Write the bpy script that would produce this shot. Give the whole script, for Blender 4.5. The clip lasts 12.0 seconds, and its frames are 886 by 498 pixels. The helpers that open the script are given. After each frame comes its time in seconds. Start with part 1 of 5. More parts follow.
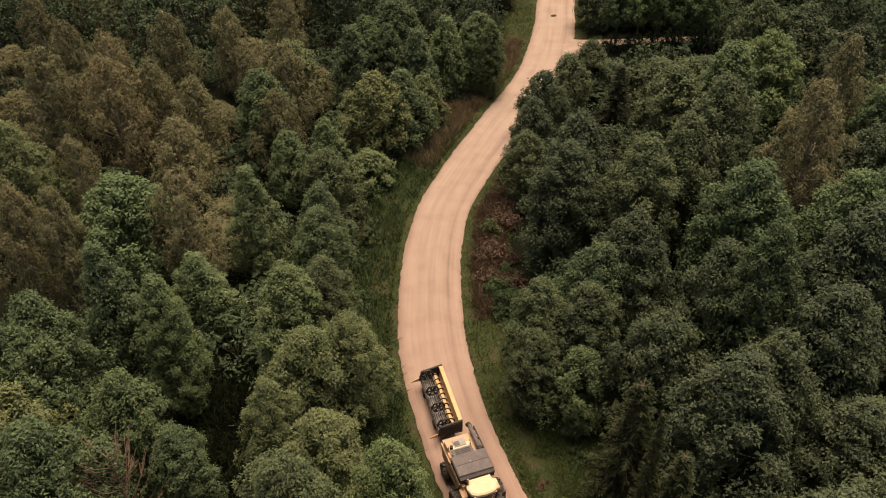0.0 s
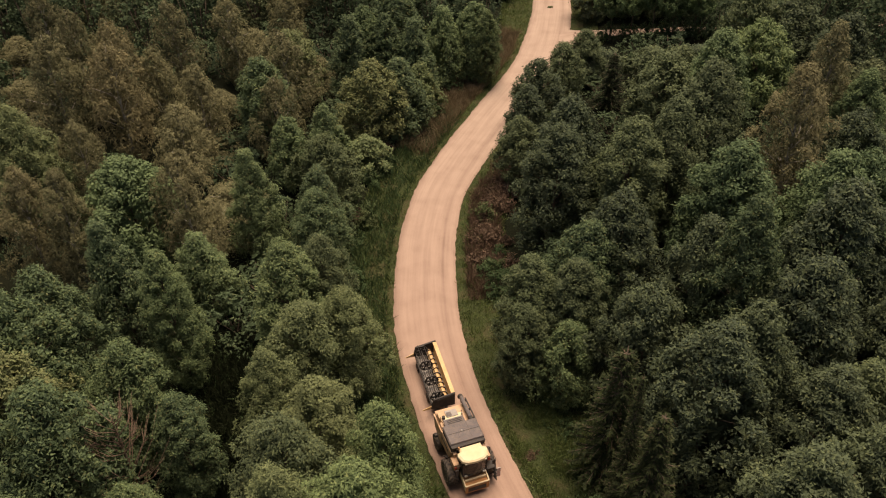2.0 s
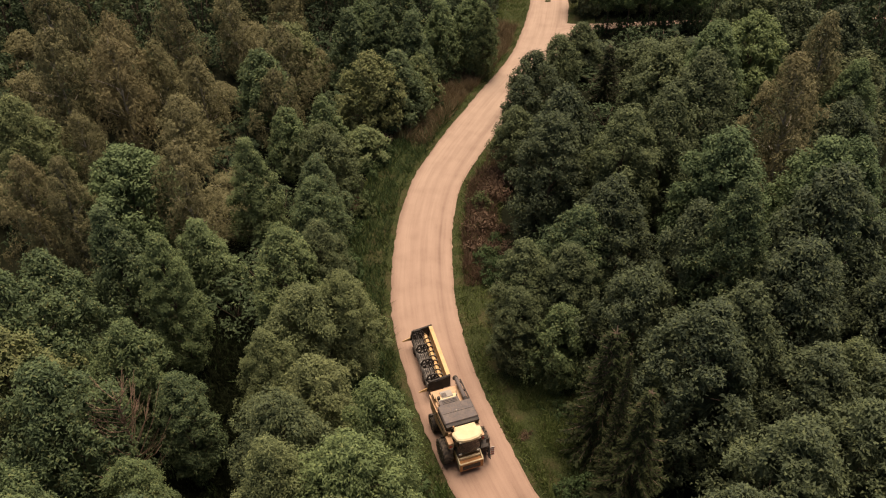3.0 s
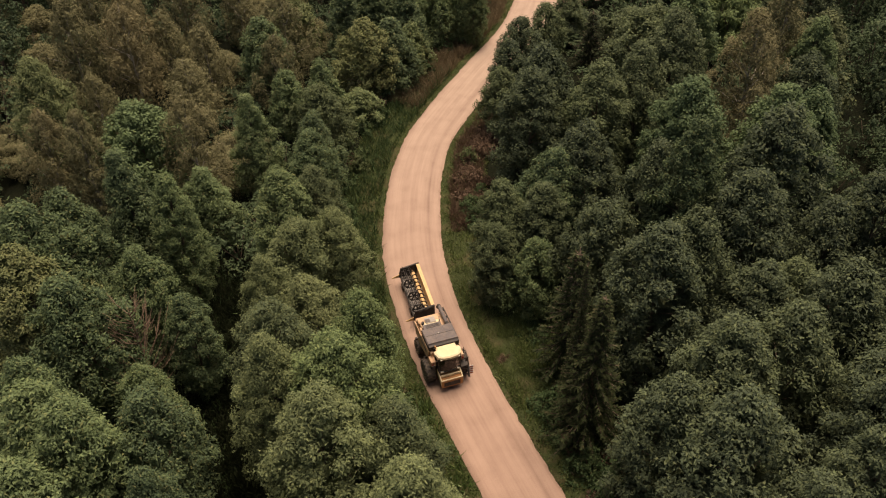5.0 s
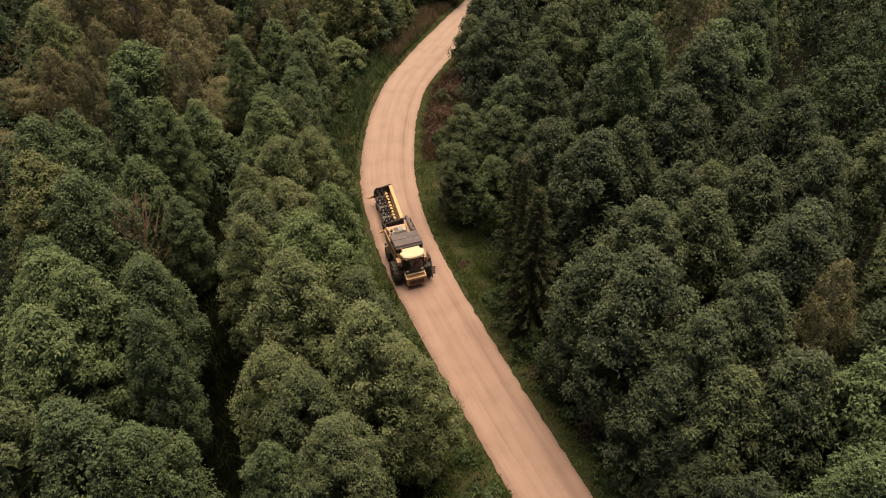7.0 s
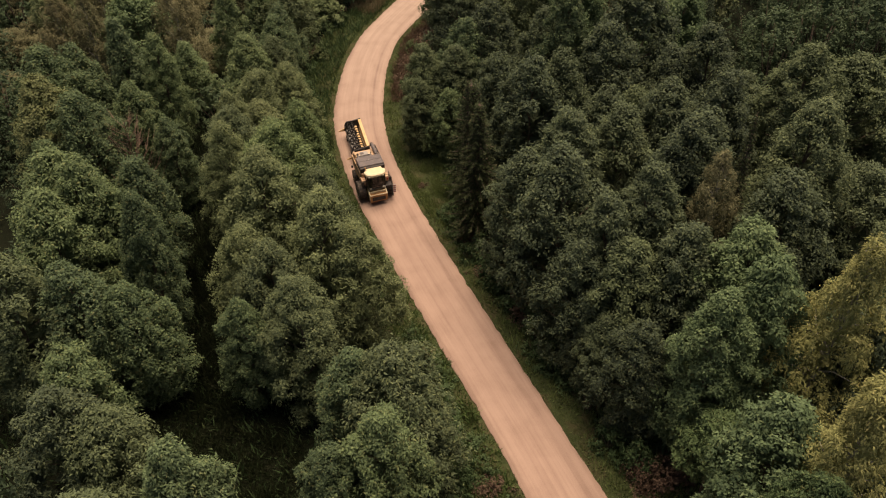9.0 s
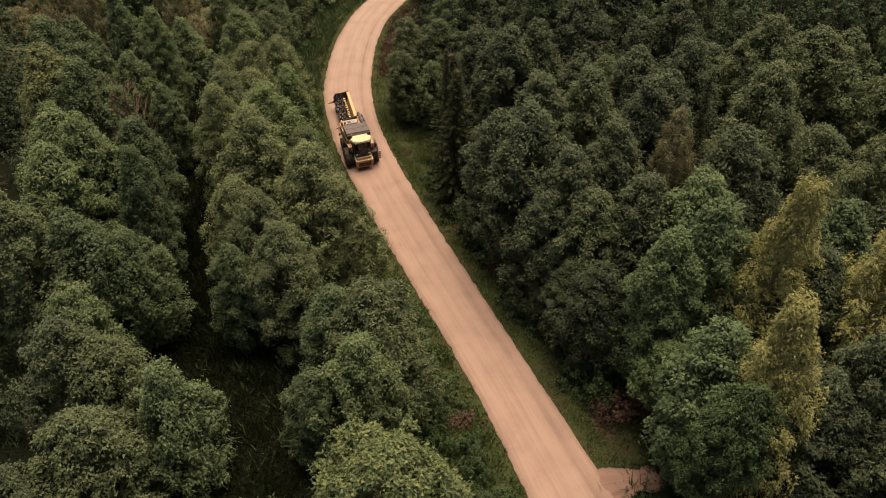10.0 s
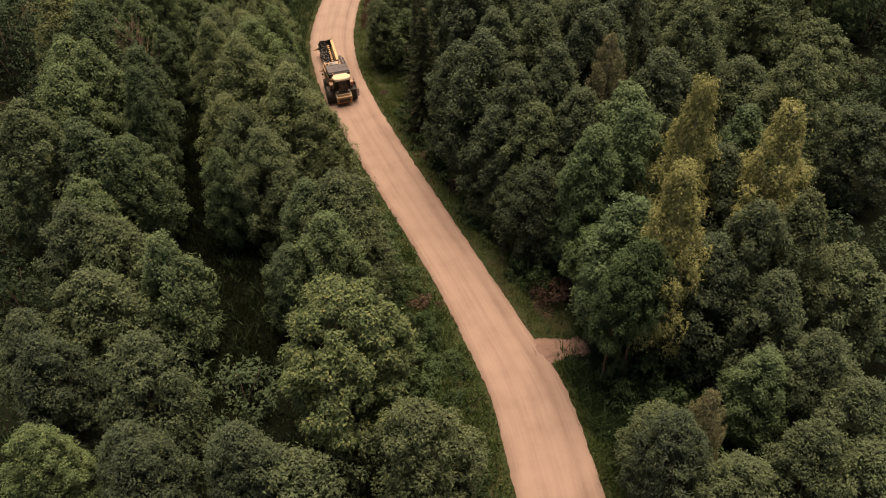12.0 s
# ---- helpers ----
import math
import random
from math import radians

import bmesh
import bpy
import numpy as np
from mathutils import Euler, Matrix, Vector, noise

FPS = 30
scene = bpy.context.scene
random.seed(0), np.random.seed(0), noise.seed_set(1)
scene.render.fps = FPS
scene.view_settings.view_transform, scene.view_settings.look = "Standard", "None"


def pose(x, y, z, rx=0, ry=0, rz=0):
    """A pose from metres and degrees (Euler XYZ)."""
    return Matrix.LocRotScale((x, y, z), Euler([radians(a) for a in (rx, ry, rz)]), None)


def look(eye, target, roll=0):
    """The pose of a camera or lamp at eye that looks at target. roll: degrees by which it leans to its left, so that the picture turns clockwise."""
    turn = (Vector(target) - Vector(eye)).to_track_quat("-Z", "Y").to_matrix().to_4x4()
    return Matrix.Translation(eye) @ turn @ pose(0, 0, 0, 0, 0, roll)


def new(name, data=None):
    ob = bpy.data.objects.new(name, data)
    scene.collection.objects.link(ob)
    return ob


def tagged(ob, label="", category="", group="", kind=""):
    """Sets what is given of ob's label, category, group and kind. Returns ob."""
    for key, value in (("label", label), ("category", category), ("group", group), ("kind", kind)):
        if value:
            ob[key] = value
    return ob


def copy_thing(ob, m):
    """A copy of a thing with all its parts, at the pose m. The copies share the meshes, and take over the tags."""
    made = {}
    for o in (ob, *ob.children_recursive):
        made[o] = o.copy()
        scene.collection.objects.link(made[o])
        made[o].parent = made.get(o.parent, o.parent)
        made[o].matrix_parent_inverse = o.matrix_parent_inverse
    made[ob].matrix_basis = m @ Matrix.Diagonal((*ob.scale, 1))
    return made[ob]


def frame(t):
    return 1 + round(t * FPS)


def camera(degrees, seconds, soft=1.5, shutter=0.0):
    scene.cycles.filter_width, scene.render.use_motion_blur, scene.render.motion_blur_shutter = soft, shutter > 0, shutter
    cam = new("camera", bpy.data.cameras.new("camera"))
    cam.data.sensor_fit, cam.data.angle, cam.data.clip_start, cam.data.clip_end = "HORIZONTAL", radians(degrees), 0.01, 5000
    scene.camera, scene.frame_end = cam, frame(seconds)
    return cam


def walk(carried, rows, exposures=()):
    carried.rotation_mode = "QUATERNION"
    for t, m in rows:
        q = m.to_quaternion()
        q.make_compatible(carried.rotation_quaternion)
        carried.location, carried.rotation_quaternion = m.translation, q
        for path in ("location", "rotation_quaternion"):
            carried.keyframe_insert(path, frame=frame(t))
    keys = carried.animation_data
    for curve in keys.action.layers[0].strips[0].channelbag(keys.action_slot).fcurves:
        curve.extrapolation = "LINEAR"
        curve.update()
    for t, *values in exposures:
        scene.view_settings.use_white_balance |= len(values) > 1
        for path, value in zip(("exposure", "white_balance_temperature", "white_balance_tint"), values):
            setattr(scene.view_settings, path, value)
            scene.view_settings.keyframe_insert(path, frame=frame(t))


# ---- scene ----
cam = camera(57.3, 12.0, soft=1.15)
METRES, EYE, TILT, LEAN, TURN = 49.3, 45.0, -38.7, 0.0, 0.0
ROWS = [
    (0.0, 0.0, 0.0, 0.0, 0.0, 0.0, -0.0),
    (0.5, 0.0032, -0.006, -0.0049, 0.08, -0.01, 0.03),
    (1.0, 0.0072, -0.0147, -0.0117, 0.16, -0.02, 0.06),
    (1.5, 0.0108, -0.0234, -0.0191, 0.22, -0.07, 0.07),
    (2.0, 0.0157, -0.0346, -0.0288, 0.28, -0.11, 0.07),
    (2.5, 0.0203, -0.0455, -0.0377, 0.33, -0.17, 0.07),
    (4.5, 0.0508, -0.1273, -0.1022, 0.92, -0.52, 0.36),
    (5.0, 0.0648, -0.1622, -0.1289, 1.09, -0.75, 0.45),
    (5.5, 0.078, -0.1948, -0.1547, 1.2, -0.93, 0.5),
    (6.0, 0.0946, -0.233, -0.1847, 1.3, -1.13, 0.54),
    (6.5, 0.1128, -0.2737, -0.2171, 1.39, -1.3, 0.56),
    (7.0, 0.1317, -0.3162, -0.2511, 1.45, -1.48, 0.54),
    (9.0, 0.208, -0.4847, -0.3815, 1.38, -1.94, 0.25),
    (9.5, 0.2257, -0.5255, -0.4139, 1.38, -1.98, 0.21),
    (10.0, 0.2436, -0.5679, -0.4468, 1.38, -2.07, 0.15),
    (10.5, 0.2612, -0.6117, -0.4798, 1.42, -2.17, 0.1),
    (11.0, 0.2787, -0.6568, -0.5131, 1.47, -2.28, 0.06),
    (11.5, 0.2954, -0.7026, -0.5482, 1.49, -2.35, 0.04),
    (12.0, 0.3124, -0.7496, -0.5829, 1.5, -2.49, -0.01),
]
walk(cam, [(t, pose(0, 0, EYE, TILT, LEAN, TURN) @ pose(METRES * x, METRES * y, METRES * z, 90 + pitch, roll, yaw)) for t, x, y, z, yaw, pitch, roll in ROWS],
     exposures=[(0.0, 0.32, 8200, 17), (12.0, 0.32, 8200, 17)])

# ---- light ----
world = bpy.data.worlds.new("overcast_sky")
scene.world = world
world.use_nodes = True
sky = world.node_tree.nodes.new("ShaderNodeTexSky")
sky.sky_type, sky.sun_disc = "NISHITA", False
sky.sun_elevation, sky.sun_rotation = radians(75), radians(20)
sky.dust_density, sky.ozone_density = 4.0, 1.0
world.node_tree.links.new(sky.outputs[0], world.node_tree.nodes["Background"].inputs[0])
world.node_tree.nodes["Background"].inputs[1].default_value = 0.07
sun = new("sun", bpy.data.lights.new("sun", "SUN"))
sun.data.energy, sun.data.angle, sun.data.color = 3.4, radians(48), (1.0, 0.94, 0.86)
sun.matrix_world = look((4, 11, 45), (0, 0, 0))


# ---- materials ----
def shader(name, rough=0.8, spec=0.3, metal=0.0):
    m = bpy.data.materials.new(name)
    m.use_nodes = True
    n = m.node_tree.nodes
    b = n["Principled BSDF"]
    b.inputs["Roughness"].default_value = rough
    b.inputs["Specular IOR Level"].default_value = spec
    b.inputs["Metallic"].default_value = metal
    return m, n, m.node_tree.links, b


def coords(n, l, scale):
    t = n.new("ShaderNodeTexCoord")
    mp = n.new("ShaderNodeMapping")
    mp.inputs["Scale"].default_value = scale if hasattr(scale, "__len__") else (scale,) * 3
    l.new(t.outputs["Object"], mp.inputs[0])
    return mp.outputs[0]


def noise_tex(n, l, scale, detail=4.0, rough=0.55):
    t = n.new("ShaderNodeTexNoise")
    t.inputs["Scale"].default_value, t.inputs["Detail"].default_value = 1.0, detail
    t.inputs["Roughness"].default_value = rough
    l.new(coords(n, l, scale), t.inputs["Vector"])
    return t.outputs[0]


def ramp(n, l, fac, stops):
    r = n.new("ShaderNodeValToRGB")
    while len(r.color_ramp.elements) < len(stops):
        r.color_ramp.elements.new(0.5)
    for e, (p, c) in zip(r.color_ramp.elements, stops):
        e.position, e.color = p, (*c, 1)
    l.new(fac, r.inputs[0])
    return r.outputs[0]


def mix(n, l, fac, a, b, mode="MIX"):
    m = n.new("ShaderNodeMix")
    m.data_type, m.blend_type = "RGBA", mode
    for sock, v in ((m.inputs[0], fac), (m.inputs[6], a), (m.inputs[7], b)):
        if isinstance(v, (int, float)):
            sock.default_value = v
        elif isinstance(v, tuple):
            sock.default_value = (*v, 1)
        else:
            l.new(v, sock)
    return m.outputs[2]


def bump(n, l, b, height, strength, dist):
    k = n.new("ShaderNodeBump")
    k.inputs["Strength"].default_value, k.inputs["Distance"].default_value = strength, dist
    l.new(height, k.inputs["Height"])
    l.new(k.outputs[0], b.inputs["Normal"])


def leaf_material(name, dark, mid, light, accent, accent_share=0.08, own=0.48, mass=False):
    """Foliage: every tree leans to its own shade, every spray differs a little, a fine mottle also paints shaded gaps
    between leaves.
    """
    m, n, l, b = shader(name, 0.6, 0.12)
    g = n.new("ShaderNodeNewGeometry")
    o = n.new("ShaderNodeObjectInfo")
    deep = tuple(0.62 * c for c in dark)
    leaf = ramp(n, l, g.outputs["Random Per Island"], [(0.0, deep), (0.15, dark), (0.55, mid), (0.90, light), (1.0, accent)])
    patch = ramp(n, l, noise_tex(n, l, 0.55, 2.0), [(0.35, mid), (0.68, light)])
    tone = mix(n, l, 0.22, leaf, patch)
    tree = ramp(n, l, o.outputs["Random"], [(0.0, deep), (0.18, dark), (0.45, mid), (0.72, light), (1.0 - accent_share, light), (1.0, accent)])
    col = mix(n, l, own, tone, tree)
    # fine mottle puts shaded gaps and lit flecks into the colour, stronger on inner leaves
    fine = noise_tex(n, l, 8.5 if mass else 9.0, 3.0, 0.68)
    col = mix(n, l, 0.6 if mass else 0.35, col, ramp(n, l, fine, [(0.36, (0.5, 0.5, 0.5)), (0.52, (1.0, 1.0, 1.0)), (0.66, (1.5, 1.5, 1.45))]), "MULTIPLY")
    l.new(col, b.inputs["Base Color"])
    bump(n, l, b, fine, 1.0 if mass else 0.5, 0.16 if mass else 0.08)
    t = n.new("ShaderNodeBsdfTranslucent")
    l.new(col, t.inputs[0])
    s = n.new("ShaderNodeMixShader")
    s.inputs[0].default_value = 0.18
    l.new(b.outputs[0], s.inputs[1])
    l.new(t.outputs[0], s.inputs[2])
    l.new(s.outputs[0], n["Material Output"].inputs[0])
    return m


SHADES = {
    "alder": ("alder_leaf", 0.36, (0.062, 0.095, 0.057), (0.113, 0.163, 0.076), (0.209, 0.273, 0.117), (0.282, 0.254, 0.105)),
    "pyramid": ("pointed_tree_leaf", 0.36, (0.073, 0.104, 0.063), (0.128, 0.182, 0.088), (0.233, 0.307, 0.137), (0.315, 0.285, 0.123)),
    "ash": ("ash_leaf", 0.36, (0.052, 0.074, 0.051), (0.098, 0.125, 0.071), (0.164, 0.202, 0.091), (0.194, 0.207, 0.095)),
    "willow": ("willow_leaf", 0.36, (0.073, 0.098, 0.055), (0.134, 0.169, 0.086), (0.243, 0.282, 0.123), (0.266, 0.279, 0.124)),
    "sallow": ("sallow_leaf", 0.15, (0.092, 0.133, 0.063), (0.150, 0.207, 0.090), (0.230, 0.298, 0.121), (0.308, 0.337, 0.138)),
    "birch": ("birch_leaf_brown", 0.36, (0.125, 0.124, 0.066), (0.194, 0.186, 0.094), (0.240, 0.227, 0.120), (0.299, 0.234, 0.124)),
    "gold": ("birch_leaf_yellow", 0.2, (0.173, 0.187, 0.068), (0.279, 0.284, 0.108), (0.389, 0.375, 0.147), (0.514, 0.432, 0.179)),
    "grove": ("grove_leaf", 0.36, (0.050, 0.083, 0.038), (0.094, 0.146, 0.066), (0.174, 0.245, 0.096), (0.240, 0.243, 0.104)),
    "aspen": ("aspen_leaf", 0.36, (0.057, 0.094, 0.049), (0.106, 0.159, 0.079), (0.187, 0.255, 0.113), (0.208, 0.235, 0.103)),
    "maple": ("maple_leaf", 0.0, (0.063, 0.091, 0.045), (0.130, 0.173, 0.074), (0.227, 0.275, 0.114), (0.322, 0.301, 0.108)),
    "spruce": ("spruce_needle", 0.35, (0.019, 0.029, 0.013), (0.038, 0.052, 0.020), (0.058, 0.071, 0.028), (0.093, 0.067, 0.035)),
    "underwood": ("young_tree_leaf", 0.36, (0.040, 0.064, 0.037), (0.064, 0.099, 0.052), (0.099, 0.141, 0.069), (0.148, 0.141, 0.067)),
    "shrub": ("shrub_leaf", 0.36, (0.039, 0.067, 0.029), (0.067, 0.114, 0.047), (0.104, 0.153, 0.066), (0.155, 0.133, 0.059)),
    "rust": ("rust_shrub_leaf", 0.36, (0.086, 0.055, 0.043), (0.149, 0.096, 0.065), (0.200, 0.134, 0.092), (0.238, 0.189, 0.111)),
}
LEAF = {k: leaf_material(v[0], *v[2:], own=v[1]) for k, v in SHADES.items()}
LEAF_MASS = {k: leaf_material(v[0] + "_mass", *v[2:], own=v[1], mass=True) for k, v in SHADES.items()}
BLADE = leaf_material("grass_blade", (0.064, 0.097, 0.034), (0.120, 0.166, 0.055), (0.180, 0.226, 0.082), (0.29, 0.225, 0.120))
STRAW = leaf_material("dry_reed", (0.13, 0.098, 0.058), (0.23, 0.175, 0.105), (0.34, 0.26, 0.16), (0.42, 0.34, 0.21))
WEED = leaf_material("verge_weed_leaf", (0.060, 0.104, 0.034), (0.112, 0.174, 0.055), (0.170, 0.245, 0.080), (0.24, 0.20, 0.09))
# darkened copy of the grass tones: the shade among trees is in the colour
SHADED_BLADE = leaf_material("grass_blade_shaded", (0.015, 0.021, 0.010), (0.023, 0.031, 0.013), (0.033, 0.042, 0.018), (0.055, 0.048, 0.026))


def bark_material(name, base, fleck, amount):
    m, n, l, b = shader(name, 0.9, 0.15)
    f = noise_tex(n, l, (9, 9, 2.5), 5)
    c = ramp(n, l, f, [(0.3, fleck), (amount, fleck), (amount + 0.08, base), (0.85, base)])
    l.new(c, b.inputs["Base Color"])
    bump(n, l, b, f, 0.6, 0.03)
    return m


BARK = bark_material("grey_brown_bark", (0.16, 0.12, 0.09), (0.07, 0.052, 0.04), 0.42)
WHITE_BARK = bark_material("white_birch_bark", (0.50, 0.45, 0.38), (0.07, 0.06, 0.055), 0.38)
DEAD_BARK = bark_material("dead_branch_bark", (0.27, 0.185, 0.135), (0.15, 0.10, 0.075), 0.40)


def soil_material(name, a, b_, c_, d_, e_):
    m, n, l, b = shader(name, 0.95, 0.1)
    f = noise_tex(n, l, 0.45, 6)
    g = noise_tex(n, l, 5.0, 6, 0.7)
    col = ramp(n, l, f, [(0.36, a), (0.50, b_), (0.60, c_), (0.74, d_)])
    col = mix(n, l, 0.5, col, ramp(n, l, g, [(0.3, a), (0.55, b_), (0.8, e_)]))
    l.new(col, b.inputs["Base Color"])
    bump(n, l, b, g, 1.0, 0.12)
    return m


def gravel_material(name, pale, mid, dark):
    """Gravel road: u runs across the road from 0 to 1, v along it in metres."""
    m, n, l, b = shader(name, 0.92, 0.2)
    uv = n.new("ShaderNodeUVMap")
    sep = n.new("ShaderNodeSeparateXYZ")
    l.new(uv.outputs[0], sep.inputs[0])
    # wandering wheel tracks
    wob = n.new("ShaderNodeTexNoise")
    wob.inputs["Scale"].default_value, wob.inputs["Detail"].default_value = 0.06, 2.0
    l.new(coords(n, l, 1.0), wob.inputs["Vector"])
    add = n.new("ShaderNodeMath")
    add.operation = "MULTIPLY_ADD"
    add.inputs[1].default_value = 0.0296
    l.new(wob.outputs[0], add.inputs[0])
    l.new(sep.outputs[0], add.inputs[2])
    track = ramp(n, l, add.outputs[0], [
        (0.03, dark), (0.10, mid), (0.19, pale), (0.27, pale), (0.34, mid), (0.44, pale), (0.52, mid), (0.60, pale),
        (0.68, pale), (0.755, mid), (0.80, dark), (0.845, mid), (0.92, pale), (1.0, mid)])
    streak = n.new("ShaderNodeTexNoise")
    streak.inputs["Scale"].default_value, streak.inputs["Detail"].default_value = 1.0, 4.0
    mp = n.new("ShaderNodeMapping")
    mp.inputs["Scale"].default_value = (26, 0.18, 1)
    l.new(uv.outputs[0], mp.inputs[0])
    l.new(mp.outputs[0], streak.inputs["Vector"])
    s = ramp(n, l, streak.outputs[0], [(0.34, dark), (0.48, mid), (0.64, pale)])
    c = mix(n, l, 0.36, track, s)
    blot = noise_tex(n, l, 0.5, 5)
    c = mix(n, l, 0.30, c, ramp(n, l, blot, [(0.35, dark), (0.5, mid), (0.68, pale)]))
    # paler and less red towards the north
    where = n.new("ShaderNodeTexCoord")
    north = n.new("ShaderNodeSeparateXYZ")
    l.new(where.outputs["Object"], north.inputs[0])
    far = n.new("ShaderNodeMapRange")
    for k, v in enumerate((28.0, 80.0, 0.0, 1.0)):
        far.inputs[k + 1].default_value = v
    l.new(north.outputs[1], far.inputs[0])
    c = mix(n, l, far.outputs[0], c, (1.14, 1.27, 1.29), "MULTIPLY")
    grit = noise_tex(n, l, 22, 3, 0.7)
    c = mix(n, l, 0.30, c, ramp(n, l, grit, [(0.3, dark), (0.5, mid), (0.72, pale)]))
    l.new(c, b.inputs["Base Color"])
    bump(n, l, b, grit, 0.5, 0.02)
    return m


# litter tones taken near black, with the shade below the trees in them
GROUND = soil_material("shaded_forest_litter", (0.007, 0.008, 0.004), (0.010, 0.013, 0.006), (0.013, 0.013, 0.007), (0.011, 0.016, 0.006), (0.020, 0.021, 0.010))
TURF = soil_material("verge_turf", (0.030, 0.037, 0.016), (0.052, 0.066, 0.025), (0.095, 0.070, 0.040), (0.058, 0.074, 0.028), (0.100, 0.090, 0.045))
GRAVEL = gravel_material("pink_sand_gravel", (0.443, 0.302, 0.233), (0.350, 0.232, 0.179), (0.208, 0.130, 0.099))
TRACK = gravel_material("side_track_sand", (0.40, 0.245, 0.185), (0.28, 0.172, 0.132), (0.13, 0.086, 0.064))


# ---- building helpers ----
def mesh_object(name, verts, faces, mats, parent=None, smooth=False, uvs=None, smooth_from=None):
    me = bpy.data.meshes.new(name)
    me.from_pydata([tuple(v) for v in verts], [], [tuple(f) for f in faces])
    for m in mats:
        me.materials.append(m)
    if smooth:
        me.polygons.foreach_set("use_smooth", [True] * len(me.polygons))
    if smooth_from is not None:
        me.polygons.foreach_set("use_smooth", [i >= smooth_from for i in range(len(me.polygons))])
        me.polygons.foreach_set("material_index", [int(i >= smooth_from) for i in range(len(me.polygons))])
    if uvs is not None:
        lay = me.uv_layers.new(name="UVMap")
        for lp in me.loops:
            lay.data[lp.index].uv = uvs[lp.vertex_index]
    ob = new(name, me)
    ob.parent = parent
    return ob


def part(name, bm, material, parent, label=""):
    me = bpy.data.meshes.new(name)
    bm.to_mesh(me)
    bm.free()
    me.materials.append(material)
    ob = new(name, me)
    ob.parent = parent
    if label:
        tagged(ob, label)
    return ob


# ---- road and ground ----
ROAD = [(29.0, -75, 5.6), (24.6, -45, 5.6), (22.9, -30, 5.7), (21.5, -18.4, 5.6), (19.9, -10, 5.4), (17.1, -2.7, 4.8), (14.9, 2.6, 4.6),
        (11.6, 10, 4.6), (8.0, 18, 4.8), (5.0, 25, 4.9), (2.2, 32, 5.1), (0.3, 38.5, 5.1), (-0.75, 44, 5.3), (-1.05, 50, 5.2),
        (-0.9, 56, 5.1), (0.0, 62, 4.9), (1.8, 67.5, 5.0), (4.1, 73, 5.1), (7.2, 80, 5.2), (10.9, 88, 5.4), (13.2, 95, 5.8),
        (15.0, 104, 5.5), (16.3, 113.6, 5.3), (19.0, 130, 5.2), (26.0, 165, 5.2)]


def curve_through(points, step):
    """Points every step metres along a smooth curve through control points, width carried along."""
    p = np.array(points, float)
    p = np.vstack([2 * p[0] - p[1], p, 2 * p[-1] - p[-2]])
    fine = []
    for a, b, c, d in zip(p[:-3], p[1:-2], p[2:-1], p[3:]):
        for u in np.linspace(0, 1, 24, endpoint=False):
            fine.append(0.5 * (2 * b + (c - a) * u + (2 * a - 5 * b + 4 * c - d) * u * u + (3 * b - a - 3 * c + d) * u ** 3))
    fine = np.array(fine)
    s = np.concatenate([[0], np.cumsum(np.hypot(*np.diff(fine[:, :2], axis=0).T))])
    at = np.arange(0, s[-1], step)
    return np.stack([np.interp(at, s, fine[:, k]) for k in range(fine.shape[1])], 1), at


ROAD_LINE, ROAD_AT = curve_through(ROAD, 0.5)


def road_distance(x, y):
    """Signed metres from the road's middle: minus on the west side."""
    d = np.hypot(ROAD_LINE[:, 0] - x, ROAD_LINE[:, 1] - y)
    i = int(d.argmin())
    j, k = max(i - 1, 0), min(i + 1, len(d) - 1)
    t = ROAD_LINE[k, :2] - ROAD_LINE[j, :2]
    side = t[1] * (x - ROAD_LINE[i, 0]) - t[0] * (y - ROAD_LINE[i, 1])
    return math.copysign(d[i], side)


def strip(name, line, at, material, across, lift, ragged, camber):
    """A road laid along a line, with a cambered section and ragged edges."""
    verts, faces, uvs = [], [], []
    n = len(line)
    for i in range(n):
        t = line[min(i + 1, n - 1), :2] - line[max(i - 1, 0), :2]
        t = t / np.hypot(*t)
        nx, ny = t[1], -t[0]
        for k in range(across + 1):
            u = k / across
            o = (u - 0.5) * line[i, 2]
            if k in (0, across):
                o += ragged * (noise.noise((at[i] * 1.3, u * 9, 3.1)) + 0.7 * noise.noise((at[i] * 0.22, u * 9, 8.1)))
            z = lift + camber * (1 - (2 * u - 1) ** 2) + 0.012 * noise.noise((at[i] * 0.5, u * 6, 0))
            if 0.12 < u < 0.30 or 0.70 < u < 0.88:
                z -= 0.02
            verts.append((line[i, 0] + nx * o, line[i, 1] + ny * o, z if 0 < k < across else lift - 0.10))
            uvs.append((u, at[i]))
    w = across + 1
    for i in range(n - 1):
        for k in range(across):
            faces.append((i * w + k, i * w + k + 1, (i + 1) * w + k + 1, (i + 1) * w + k))
    return mesh_object(name, verts, faces, [material], smooth=True, uvs=uvs)


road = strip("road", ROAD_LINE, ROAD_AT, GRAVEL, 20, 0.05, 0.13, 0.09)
tagged(road, "winding pale pinkish gravel road with wheel tracks", "road", kind="structure")
line, at = curve_through([(20.6, -6.3, 3.2), (22.4, -5.9, 1.9), (24.5, -5.6, 1.7), (26.5, -5.7, 1.4), (28.5, -5.9, 0.7)], 0.4)
tagged(strip("side_track", line, at, TRACK, 8, 0.045, 0.50, 0.04), "short sandy track leading off the road into trees", "road", kind="structure")
line, at = curve_through([(14.0, 97.0, 8.0), (17.0, 98.4, 5.0), (19.5, 99.0, 2.2), (31, 100.2, 1.5), (45, 101, 1.5), (90, 104, 1.5)], 0.5)
